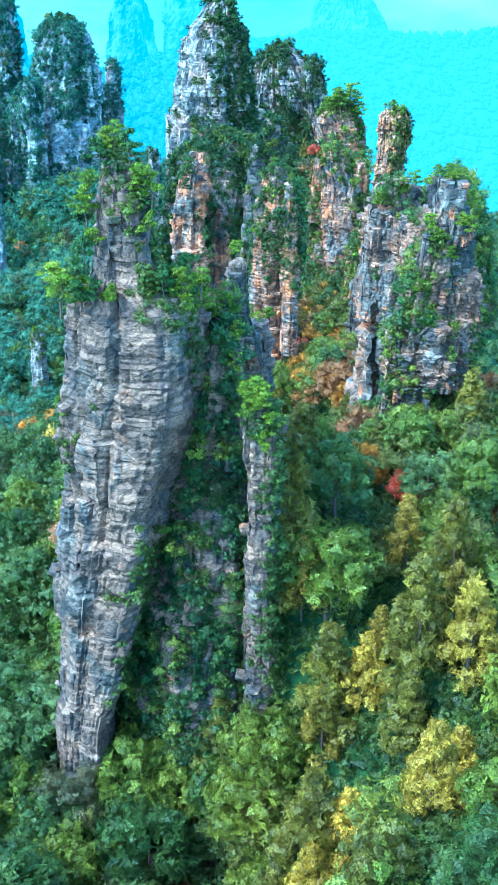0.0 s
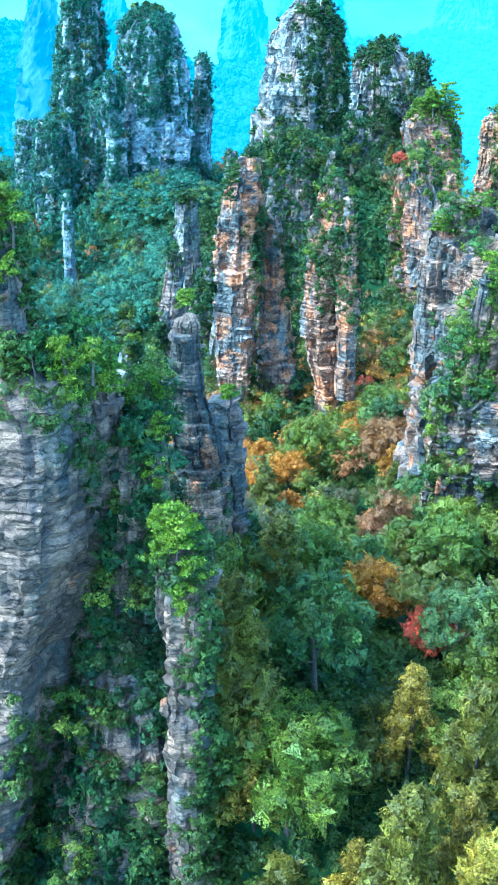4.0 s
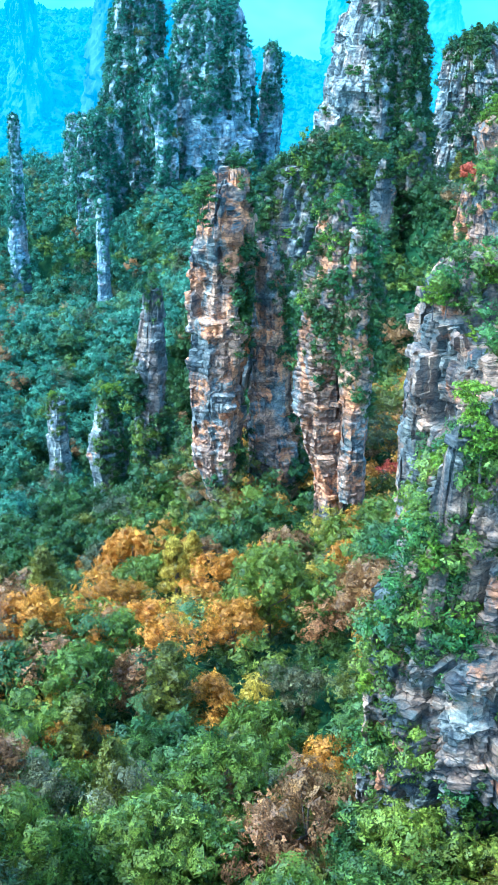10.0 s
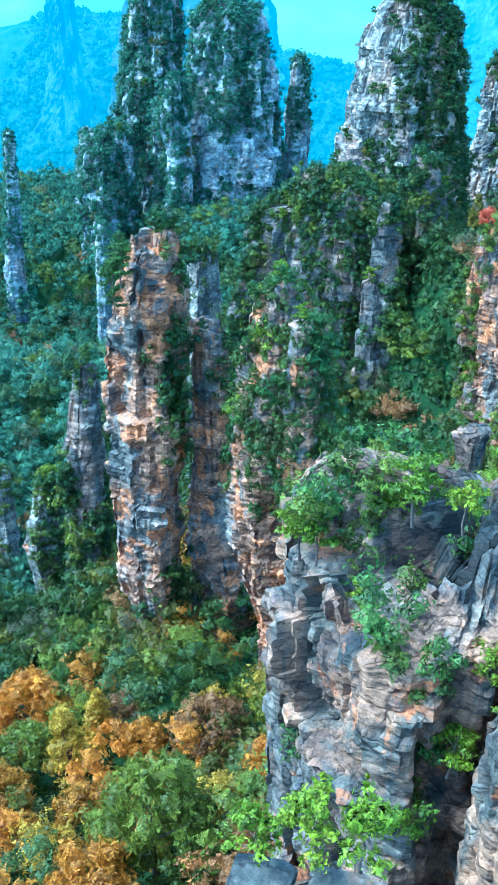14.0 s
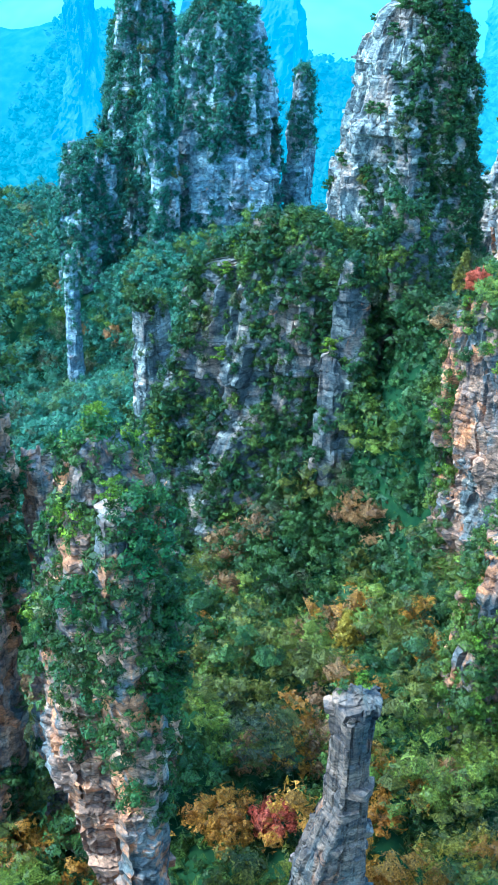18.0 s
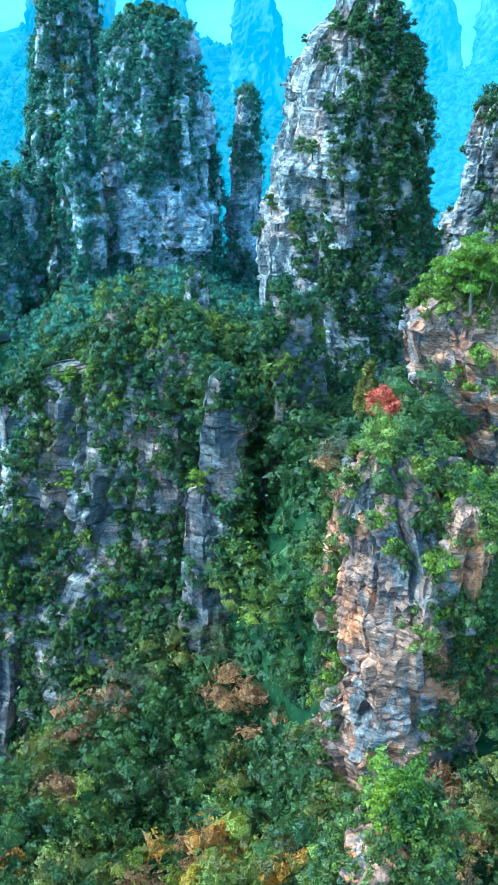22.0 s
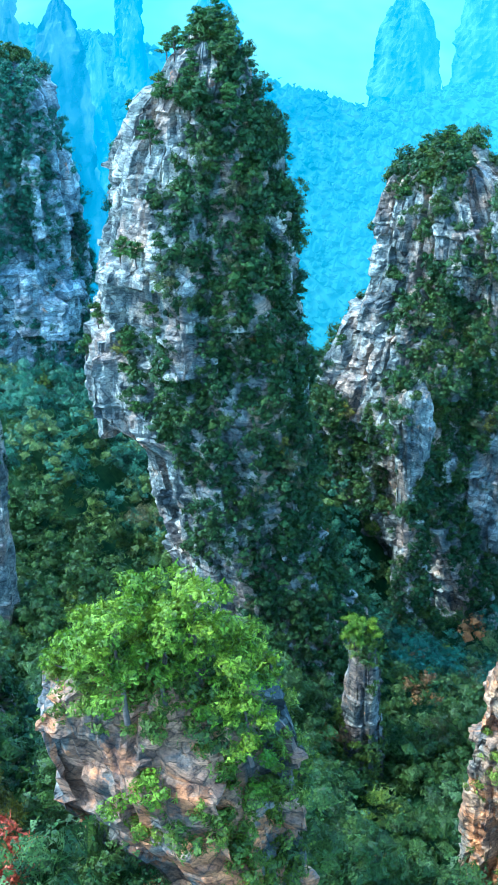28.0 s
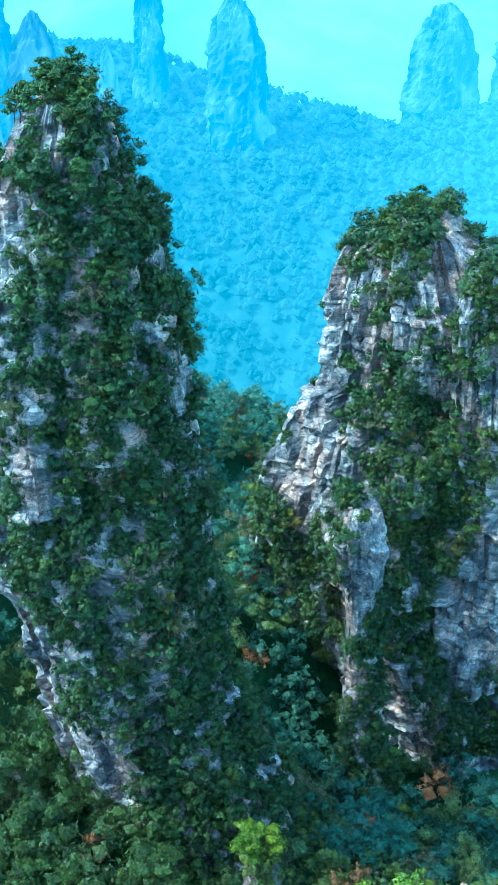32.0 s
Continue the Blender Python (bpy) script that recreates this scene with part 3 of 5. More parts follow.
def pine_meshes(seed, height=6.0, spread=2.6, plates=9, tufts=42, size=0.36, mat="pine"):
    """A cliff pine: a bent trunk and flat spreading plates of needles."""
    rng = np.random.default_rng(seed)
    lean = rng.normal(size=2) * 0.5
    trunk = [np.array((lean[0] * h * h, lean[1] * h * h, height * 0.93 * h)) + np.array((*(rng.normal(size=2) * 0.09), 0)) for h in (-0.1, 0.15, 0.35, 0.55, 0.75, 1.0)]
    bits = [tube(trunk, [0.17, 0.14, 0.12, 0.09, 0.06, 0.02])]
    cs, rs = [], []
    for i in range(plates):
        h = 0.36 + 0.64 * (i + 0.5) / plates
        base = np.array((lean[0] * h * h, lean[1] * h * h, height * 0.93 * h))
        a = i * 2.4 + rng.normal() * 0.5
        reach = spread * (1.0 - 0.55 * (h - 0.36) / 0.64) * (0.55 + 0.45 * rng.random())
        tip = base + np.array((math.cos(a) * reach, math.sin(a) * reach, 0.25 + 0.3 * rng.normal()))
        bits.append(tube([base, (base + tip) / 2 + (0, 0, -0.12), tip], [0.06, 0.045, 0.015], 5))
        for k in range(3):
            cs.append(base + (tip - base) * (0.5 + 0.26 * k) + np.array((*(rng.normal(size=2) * 0.3), 0.1)))
            rs.append(spread * (0.30 + 0.13 * rng.random()) * (1.05 - 0.35 * h))
    cs.append(np.array((lean[0], lean[1], height * 0.95)))
    rs.append(spread * 0.34)
    v, f = clump_arrays(rng, np.array(cs), np.array(rs), tufts, size, flat=0.36, core=0.5, up=0.5)
    vb, qb = joined(bits)
    return mesh_of("trunk", vb, quads=qb, mat=BARK, smooth=True), mesh_of("crown", v, tris=f, mat=LEAF[mat])


def thing(name, label, category, group=""):
    return tagged(new(name), label, category, group)


def tree_proto(name, label, category, group, meshes):
    e = thing(name, label, category, group)
    for nm, me in zip(("trunk", "crown"), meshes):
        part(nm, me, e)
    return e


USED = set()


def put(proto, x, y, z, turn, s, sz=None):
    m = pose(x, y, z, 0, 0, turn)
    if proto.name not in USED:
        USED.add(proto.name)
        proto.matrix_basis = m
        ob = proto
    else:
        ob = copy_thing(proto, m)
    ob.scale = (s, s, sz or s)
    return ob

# ---- pillars and massifs ----
SLABS = []
_r = np.random.default_rng(77)
for _k in range(6):
    bm = bmesh.new()
    bmesh.ops.create_cube(bm, size=1.0)
    bmesh.ops.bevel(bm, geom=bm.edges[:], offset=0.12, segments=1, affect='EDGES')
    for _v in bm.verts:
        _v.co += Vector(_r.normal(size=3) * 0.06)
        _v.co.x *= 1 + 0.25 * _v.co.y
    SLABS.append(bm)


def slab_mesh(k, mat):
    me = bpy.data.meshes.new("rock_slab")
    SLABS[k].to_mesh(me)
    me.materials.append(mat)
    return me


SLAB_MESH = {m.name: [slab_mesh(k, m) for k in range(6)] for m in (ROCK_A, ROCK_C, ROCK_I, ROCK_D, ROCK_N, ROCK_G, ROCK_L)}
TOPS = {}
FEET = []
MADE = {}
LEDGES = {}


def massif(key, name, label, mat, yaw, shafts, seed, cell, green, lean=(0, 0, 0), low=0.0, shrub=1.0, slabs=0, leaf="cliff", rough=1.0, top_green=0.35, patch=12.0, top_from=0.93, cells=None, bed=1.0, rib=0.0, wood=0.0, wood_mix=("flank", "cliff", "mid"), bare=0.0, fine=False):
    """A rock pillar or a group of columns, with the bushes that cling to it. green: how much of the face is overgrown; lean: the side that
    is greener; low: how much greener it gets towards the foot."""
    e = thing(name, label, "rock pillar", "sandstone pillars of the gorge")
    rng = np.random.default_rng(seed)
    C, N, A, B = [], [], [], []
    TOPS[key] = []
    for i, sec in enumerate(shafts):
        v, q, tr, topv = shaft_arrays(sec, seed + 131 * i, cells[i] if cells else cell, yaw, rough, bed, rib)
        above = (v[q, 2].max(1) > ground_at(v[q[:, 0], 0], v[q[:, 0], 1]) - 2.5).reshape(-1, len(tr))
        q = q[np.repeat(above.any(1), len(tr))]
        drop = int(q.min())
        v, q, tr = v[drop:], q - drop, tr - drop
        part("shaft" if i == 0 else "buttress", mesh_of("shaft", v, tris=tr, quads=q, mat=mat), e)
        c, n, a = quad_info(v, q)
        sa = np.array(sec, float)
        FEET.append((sa, yaw))
        lx, ly = c[:, 0] - np.interp(c[:, 2], sa[:, 0], sa[:, 1]), c[:, 1] - np.interp(c[:, 2], sa[:, 0], sa[:, 2])
        cw, sw = math.cos(radians(yaw)), math.sin(radians(yaw))
        B.append(np.stack([2 * (lx * cw + ly * sw) / np.interp(c[:, 2], sa[:, 0], sa[:, 3]), 2 * (ly * cw - lx * sw) / np.interp(c[:, 2], sa[:, 0], sa[:, 4]), np.clip(n[:, 2], -0.3, 1)], -1))
        B[-1] = np.hstack([B[-1], np.full((len(B[-1]), 1), -1.0 if i else 0.0)])
        C.append(c), N.append(n), A.append(a)
        TOPS[key].append(topv)
    C, N, A, B = np.vstack(C), np.vstack(N), np.concatenate(A), np.vstack(B)
    z0, z1 = shafts[0][0][0], shafts[0][-1][0]
    ground_z = ground_at(C[:, 0], C[:, 1])
    h = np.clip((C[:, 2] - z0) / (z1 - z0), 0, 1)
    m = green - 0.5 + 1.25 * fbm(C[:, 0] / patch, C[:, 1] / patch, C[:, 2] / (2.4 * patch), seed + 7, 4) + (B @ np.array((*lean, bare))) + low * (0.6 - h)
    m = m + 0.25 * B[:, 2] + np.where(h > top_from, top_green, 0)
    front = np.where(N[:, 1] < 0.35, 1.0, 0.22)
    want = np.where((m > 0) & (C[:, 2] > ground_z + 3), A * front * np.clip(0.45 + 3.0 * m, 0, 1.15), 0) * (0.22 if wood else 0.46) / shrub ** 2
    pick = rng.random(len(A)) < want
    c, n = C[pick], N[pick]
    r = shrub * (0.65 + 1.5 * rng.random(len(c)) ** 2.5)
    c = c + n * (r * 0.35)[:, None] + np.array((0, 0, 0.25))
    v, f = clump_arrays(rng, c, r, 22, 0.58 * shrub ** 0.8, flat=0.85, core=0.58, up=0.4)
    if len(f):
        sh = part("cliff_shrubs", mesh_of("cliff_shrubs", v, tris=f, mat=LEAF[leaf]))
        tagged(sh, "dense green bushes and ferns clinging to the sandstone ledges", "bushes", kind="stuff")
    LEDGES[key] = C[(N[:, 2] > 0.12) & (N[:, 1] < 0.4) & (h > 0.45) & (C[:, 2] > ground_z + 6)]
    if wood:
        # crowns of the trees rooted in the clefts
        pick = rng.random(len(A)) < np.where((m > 0.02) & (C[:, 2] > ground_z + 3), A * np.where(N[:, 1] < 0.4, 1.0, 0.22) * np.clip(0.4 + 3.5 * m, 0, 1), 0) * wood / 11
        c, n = C[pick], N[pick]
        k = len(c)
        s = (0.6 + 0.95 * rng.random(k) ** 1.6)[:, None, None]
        out = np.stack([n[:, 0], n[:, 1], np.zeros(k)], -1)[:, None] * 0.9
        lobes = np.array([(0, 0, 2.9), (1.25, 0.3, 1.8), (-0.9, 1.1, 1.7), (-0.7, -1.1, 1.6), (0.5, -0.4, 0.6)])[None] + rng.normal(size=(k, 5, 3)) * 0.35
        cc = c[:, None] + (lobes + out) * s
        rr = np.array([1.0, 1.2, 1.25, 1.2, 1.2])[None] * s[:, 0] * (0.8 + 0.4 * rng.random((k, 5)))
        draw = rng.random(k) + 0.22 * fbm(c[:, 0] / 14, c[:, 1] / 14, c[:, 2] / 14, seed + 3, 2)
        for nm, lo, hi in ((wood_mix[0], -9, 0.55), (wood_mix[1], 0.55, 0.84), (wood_mix[2], 0.84, 0.975), ("dun", 0.975, 1.05), ("olive", 1.05, 1.12), ("rust", 1.12, 9)):
            sel = (draw >= lo) & (draw < hi)
            if sel.any():
                v, f = clump_arrays(rng, cc[sel].reshape(-1, 3), rr[sel].ravel(), *((34, 0.46) if fine else (20, 0.64)), flat=0.85, core=0.66, up=0.4)
                tagged(part("cliff_trees", mesh_of("cliff_trees", v, tris=f, mat=LEAF[nm])), "crowns of trees rooted in the clefts of the rock", "trees", kind="stuff")
    if slabs:
        w = A * np.clip(0.25 + N[:, 2], 0.02, 1) * (N[:, 1] < 0.3) * (C[:, 2] > ground_z + 4) * (0.4 + h)
        for j in rng.choice(len(A), slabs, replace=False, p=w / w.sum()):
            ob = part("rock_slab", SLAB_MESH[mat.name][int(rng.integers(6))], e)
            s = 0.6 + 0.9 * rng.random()
            ob.matrix_basis = pose(*(C[j] - N[j] * 0.25), rng.normal() * 6, rng.normal() * 6, yaw + rng.normal() * 25) @ Matrix.Diagonal((1.9 * s, 1.5 * s, 0.75 * s, 1))
    MADE[key] = e
    return e


# first quarter: the tall pillar, its overgrown shoulder and the slim needle behind
massif("A", "rock_pillar", "tall pale grey layered sandstone pillar with pines on its stepped top", ROCK_A, 0, [
    [(25, -31.5, 156, 11, 16), (39, -30.5, 155.5, 11, 16), (64, -29.2, 155.6, 11, 16), (74, -27.5, 155.9, 13, 17), (82, -26, 156, 14.5, 17), (99, -23, 156.4, 18, 18), (109, -21.2, 156.6, 18, 18), (118, -19.9, 157, 22.5, 18),
     (130, -18.4, 157, 21.5, 18), (135.5, -18.1, 157, 22, 18), (141, -18, 157, 20, 16), (143.5, -18.5, 157, 11.5, 12), (148.6, -18.4, 157, 9.4, 10), (157, -18, 157, 8.4, 9), (161.5, -17.8, 157, 6, 6.5)],
    [(112, -9.5, 162.5, 9, 12), (122, -9, 161.5, 8.5, 12), (131, -8.8, 160.5, 7.8, 11), (138, -9.5, 160, 6, 9)]],
    11, 0.5, 0.16, lean=(0.34, 0, 0), low=0.0, slabs=70, top_green=0.30, top_from=0.83, rough=0.55, bed=1.5)
# the shoulder's shade is put into its leaf colour
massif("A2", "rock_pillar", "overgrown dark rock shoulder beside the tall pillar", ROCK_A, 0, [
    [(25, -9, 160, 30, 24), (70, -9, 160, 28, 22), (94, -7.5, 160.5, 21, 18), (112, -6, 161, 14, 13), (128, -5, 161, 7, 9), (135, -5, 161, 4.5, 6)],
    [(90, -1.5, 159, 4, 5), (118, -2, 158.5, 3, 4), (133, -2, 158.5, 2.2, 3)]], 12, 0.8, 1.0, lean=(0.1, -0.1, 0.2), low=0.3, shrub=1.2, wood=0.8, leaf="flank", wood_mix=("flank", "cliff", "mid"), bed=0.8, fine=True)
massif("A3", "rock_pillar", "small rock tower topped by bright green pines", ROCK_A, 5, [
    [(66, 2, 150, 8, 8), (92, 1.9, 149.5, 5, 5.5), (106, 2, 149.5, 5.6, 5.5), (122, 2.1, 149.5, 6.2, 6), (127, 2, 149.5, 5.5, 5.5)]], 13, 0.5, 0.5, lean=(0.2, 0, 0.2), slabs=16, leaf="cliff", rough=1.5)
massif("B", "rock_needle", "slim dark layered rock needle with a small pine on top", ROCK_A, 8, [
    [(95, 0.2, 178, 8.4, 7.4), (110, -.6, 177.8, 7.2, 6.6), (117, -1, 177.6, 6.8, 6.2), (122, -1.2, 177.6, 6, 5.6), (127, -1.5, 177.6, 5.3, 5.2), (130, -2, 177.5, 4.3, 4.5), (135, -2.1, 177.5, 3.6, 3.7), (140, -1.9, 177.5, 3, 3.1)],
    [(95, 2.6, 182, 6, 5.6), (115, 2.2, 182.5, 5.2, 5), (122, 2.0, 183, 4.6, 4.6), (126.2, 1.8, 183.5, 3.4, 3.6)]],
    14, 0.27, 0.30, lean=(0.35, 0, 0.1), low=0.2, slabs=60, rough=1.3, bed=1.7, top_green=0.5, top_from=0.94)
# the rust-stained massif that the view passes over
massif("C", "rock_massif", "broad rust-stained sandstone massif with pines along its broken crest", ROCK_C, 12, [
    [(92, 44.3, 276, 34, 30), (103, 44.3, 275.5, 31.5, 29), (115, 43.7, 275, 30.5, 27), (121.5, 44, 275, 29.5, 25), (122.5, 45.5, 275, 24, 23), (127, 46, 275.5, 22, 20)],
    [(40, 45, 278, 39, 33), (75, 45, 277, 36, 31), (90, 44.5, 276, 34.5, 30), (94, 44.5, 276, 31, 27)],
    [(108, 48.5, 272, 18, 17), (122, 48.5, 271.5, 14, 13), (129.5, 48.5, 271, 10, 9)],
    [(96, 53, 258, 14, 14), (118, 52, 259, 10.5, 11), (126, 51.5, 259.5, 7, 8)],
    [(104, 33, 274.5, 9.5, 9), (118.5, 34.5, 274.5, 8, 8.4), (119.5, 34, 274.3, 8.6, 8.8), (125, 34, 274.3, 8, 8.4), (127, 34.2, 274.3, 6.8, 7.4)],
    [(96, 32, 273.5, 8, 8), (110, 31.4, 273.3, 6.6, 6.4), (114, 31, 273.2, 4.8, 5)]],
    21, 0.46, 0.36, lean=(0.70, 0.0, 0.1), slabs=70, leaf="cliff", rough=0.95, top_green=-0.1, shrub=1.05, cells=(0.32, 0.8, 0.34, 0.34, 0.32, 0.32), bed=0.45, rib=0.5, wood=0.9, wood_mix=("pine_dark", "mid", "pine"), fine=True)
tower = massif("CF", "rock_pillar", "cracked grey rock tower with a square block on top", ROCK_C, 4, [
    [(60, 42, 233, 27, 19), (84, 40, 231, 22.5, 17), (97, 40.5, 230, 22.5, 16), (108, 40.2, 229.5, 20.5, 15), (110, 41.5, 229, 18, 14), (118, 41.6, 228.5, 15.6, 13), (122, 41.2, 228, 14.6, 11), (127, 41.5, 227.5, 12, 9.5), (131, 42.4, 227, 8.4, 7), (134, 42.4, 226.2, 5.8, 5)],
    [(108, 36.5, 225.2, 5.4, 5.4), (122, 36.6, 224.6, 3.2, 3.4), (130.5, 36.8, 224, 1.6, 1.7)]],
    24, 0.28, 0.36, lean=(0.20, 0.0, 0.1), slabs=40, rough=1.2, top_green=-0.9, top_from=0.93, shrub=0.6, bed=1.0, rib=0.15, wood=0.8, wood_mix=("pine_dark", "mid", "pine"), fine=True)
for x, y, z, sx, sy, sz, turn in ((41.2, 225.3, 138.0, 2.1, 3.0, 2.4, 8), (41.0, 225.6, 139.5, 1.7, 2.6, 1.0, -4), (43.4, 225.6, 137.7, 2.5, 3.0, 2.8, -6), (43.7, 225.4, 139.6, 2.2, 2.8, 1.0, 5),
                                  (42.3, 225.8, 135.6, 4.4, 3.4, 2.2, 3), (44.0, 226.2, 134.2, 2.6, 3.2, 1.9, 13), (40.8, 226.0, 134.3, 2.4, 3.2, 1.8, -9), (42.4, 226.4, 133.2, 4.6, 4.0, 2.0, -14)):
    ob = part("rock_block", SLAB_MESH[ROCK_C.name][int(abs(turn)) % 6], tower)
    ob.matrix_basis = pose(x, y, z, 2, 3, turn) @ Matrix.Diagonal((sx, sy, sz, 1))
# second quarter: the two tall towers of the basin and small outliers
massif("D", "rock_pillar", "tall slender sandstone tower with orange-stained lower face and bushy top", ROCK_G, 14, [
    [(18, -18.5, 367, 9, 10), (32, -18.8, 367, 7.5, 9), (39, -19.9, 366.5, 9.4, 10), (46, -20.4, 366.2, 11.8, 11), (61, -20, 366.4, 13.2, 12), (75, -19.3, 366.6, 14.2, 12), (88, -18.9, 366.8, 14.4, 12), (100, -18.5, 366.9, 13, 11.5), (108, -17.4, 367.2, 10, 9.5), (112, -16.8, 367.3, 7.6, 7.5)],
    [(18, -7.5, 373.6, 14, 12), (44, -8.2, 373.4, 12, 11), (59, -8.9, 373.2, 10.2, 10), (73, -9.3, 373, 8.6, 9), (86, -9.9, 373, 7, 8), (95, -10.4, 373, 6, 6)]],
    31, 0.55, 0.22, lean=(0.55, 0.0, 0), low=0.1, slabs=30, top_green=0.15, top_from=0.90, bed=0.9, rib=0.15, wood=0.7, wood_mix=("flank", "cliff", "dark"))
massif("E", "rock_pillar", "bush-clad sandstone tower with a bare orange foot", ROCK_G, 14, [
    [(24, 8.5, 354, 9, 10), (42, 8.2, 353.8, 7.5, 9), (47, 8.3, 353.8, 8.4, 10), (53, 8, 353.8, 10.4, 11), (58, 7.2, 353.6, 13, 12), (66, 7.2, 353, 14, 13), (76, 7.6, 352.5, 14.4, 13), (84, 8.2, 352.5, 14.6, 13), (92, 8.4, 352.5, 14, 13), (101, 8.5, 352.5, 12.4, 12), (107, 8.2, 352.5, 10.4, 10), (111, 8.2, 352.2, 6.6, 7)],
    [(50, 13.5, 346.7, 6.4, 7), (80, 13.5, 346.7, 6.8, 7), (87.5, 12.6, 346.4, 7.6, 7), (94.5, 12.6, 346.4, 7, 6.5), (101, 12.9, 346.4, 6, 6), (104, 12.8, 346.4, 4.3, 5), (107.5, 12.8, 346.4, 3.9, 4.5)]],
    32, 0.45, 0.42, lean=(0.25, 0, 0.15), low=-0.75, slabs=40, top_green=0.0, leaf="cliff", rough=1.0, bed=1.6, rib=0.2, wood=0.35, wood_mix=("pine_dark", "cliff", "pine"), fine=True)
massif("S", "rock_pillar", "small weathered rock spire rising from the trees", ROCK_D, 15, [
    [(15, -45.5, 394, 11, 11), (42, -45, 393, 8, 8), (54, -44.8, 393, 9.6, 8), (66, -43.7, 393, 7, 7), (75, -43.2, 393, 4.5, 5)]], 33, 0.7, 0.34, lean=(-0.2, 0, 0), low=0.2, rough=1.5, wood=0.5)
massif("U1", "knoll", "flat-topped rock stump among the trees", ROCK_I, 15, [[(-12, -89, 431, 8.5, 8), (23, -87.6, 430, 5.6, 6)]], 34, 0.6, 0.40)
massif("U2", "knoll", "rock knob draped with trees", ROCK_I, 15, [[(-15, -63, 410, 9.5, 9), (5, -63.5, 409, 9, 9), (19, -64, 409, 12, 10), (36, -62.5, 408, 5.5, 5.5)]], 35, 0.6, 0.62, wood=0.8)
massif("O", "rock_needle", "narrow layered rock needle with a flat pinkish top", ROCK_A, 17, [
    [(46.7, 36, 337.5, 12.3, 9.9), (68.7, 36.5, 337.6, 9.5, 8.1), (75.7, 36.7, 337.6, 8.4, 7.2), (80.1, 36.8, 337.6, 7.3, 6.4), (84.4, 37.5, 337.8, 5.2, 5.6), (87.1, 38.0, 337.9, 4.1, 4.9), (94.2, 38.2, 337.9, 4.0, 4.6), (97.2, 38.3, 338, 4.5, 4.8), (99.5, 38.5, 338, 4.5, 4.7)]], 36, 0.26, 0.10, slabs=24, rough=0.8, bed=1.8)
# third quarter: the long overgrown ridge and its neighbours
massif("K", "rock_massif", "long forest-covered rock ridge with pale outcrops", ROCK_D, 19, [
    [(-4, -18.4, 490, 66, 46), (12, -17.5, 490, 66, 46), (26.5, -18.3, 490, 69, 44), (40, -15.8, 491, 67, 38), (53, -12, 492, 60, 34), (66, -9.7, 492, 55, 30), (78, -9.1, 492, 51, 26), (84.6, -9, 492, 46, 22), (88, -7.4, 492, 39, 17), (90, -7, 492, 33, 12)],
    [(50, 3, 477, 9, 10), (74.6, 2.6, 476.6, 6.8, 8), (82, 3, 476.4, 7.4, 8), (89, 3.2, 476.4, 6.2, 6.6)],
    [(14, -8.5, 475, 9, 9), (27, -8.6, 475, 5.6, 7), (37, -8.3, 474.8, 6.8, 7), (47, -8.4, 475, 5.4, 6)],
    [(-4, -41.5, 469.5, 11, 10), (11, -41.5, 469.3, 7.5, 9), (22, -39.7, 470.5, 8, 9), (34, -39.1, 470.8, 8, 8)],
    [(26, -34.5, 486, 9, 9), (39.6, -34.8, 486, 7, 8), (46, -33.5, 487, 8.6, 8), (54, -32.7, 487.6, 7.6, 8), (62, -31.2, 488.4, 4.5, 6)],
    [(60, 10.6, 489, 12, 12), (88, 10.4, 488.5, 9.4, 9), (94.4, 10, 488.3, 6.9, 7), (97, 9.6, 488.1, 4.8, 5)],
    [(56, -17.8, 485, 4.4, 6), (66.6, -17.8, 485, 3.8, 6), (72.6, -18.4, 485, 4, 6), (78.6, -18.7, 485.6, 2.8, 4)],
    [(40, 1.5, 474.6, 11, 10), (50, 1.8, 474.4, 10, 9), (62, 1.6, 474.2, 9.6, 8), (68.5, -.4, 474.6, 4.8, 6)],
    [(70, -17, 490, 18, 14), (88, -17.3, 490, 15, 12), (92, -18.5, 489.5, 9, 8)]],
    41, 1.05, 0.92, lean=(0, 0, 0.2), low=0.3, slabs=40, leaf="cliff", shrub=1.15, patch=13.0, bed=0.5, rib=0.35, wood=1.0, rough=0.9, bare=0.30)
massif("G", "rock_massif", "bushy crag with an orange and grey lower cliff", ROCK_G, 19, [
    [(10, 43, 459, 34, 26), (34.5, 42.2, 458, 32, 25), (43, 40.5, 457.7, 33.5, 25), (49, 38.6, 457.3, 34.5, 24), (57, 39.5, 457.5, 30, 23), (66.4, 38.3, 457.3, 26.5, 21), (71.7, 37.4, 457.1, 24.6, 20), (78.7, 37.6, 457.1, 21.2, 18), (83.5, 36, 456.8, 18, 16), (88.3, 35, 456.6, 15, 13), (91, 34.4, 456.4, 12.4, 11), (92.5, 34, 456.2, 10, 9)],
    [(70, 44, 452, 9, 9), (84, 45, 451, 7, 7), (88.5, 45.5, 450.5, 4.5, 5)]],
    42, 0.5, 0.60, lean=(0.45, 0, 0.15), low=-0.55, slabs=36, leaf="cliff", rough=0.9, top_green=0.1, bed=0.35, rib=0.6, wood=0.9, wood_mix=("cliff", "mid", "pine"), fine=True)
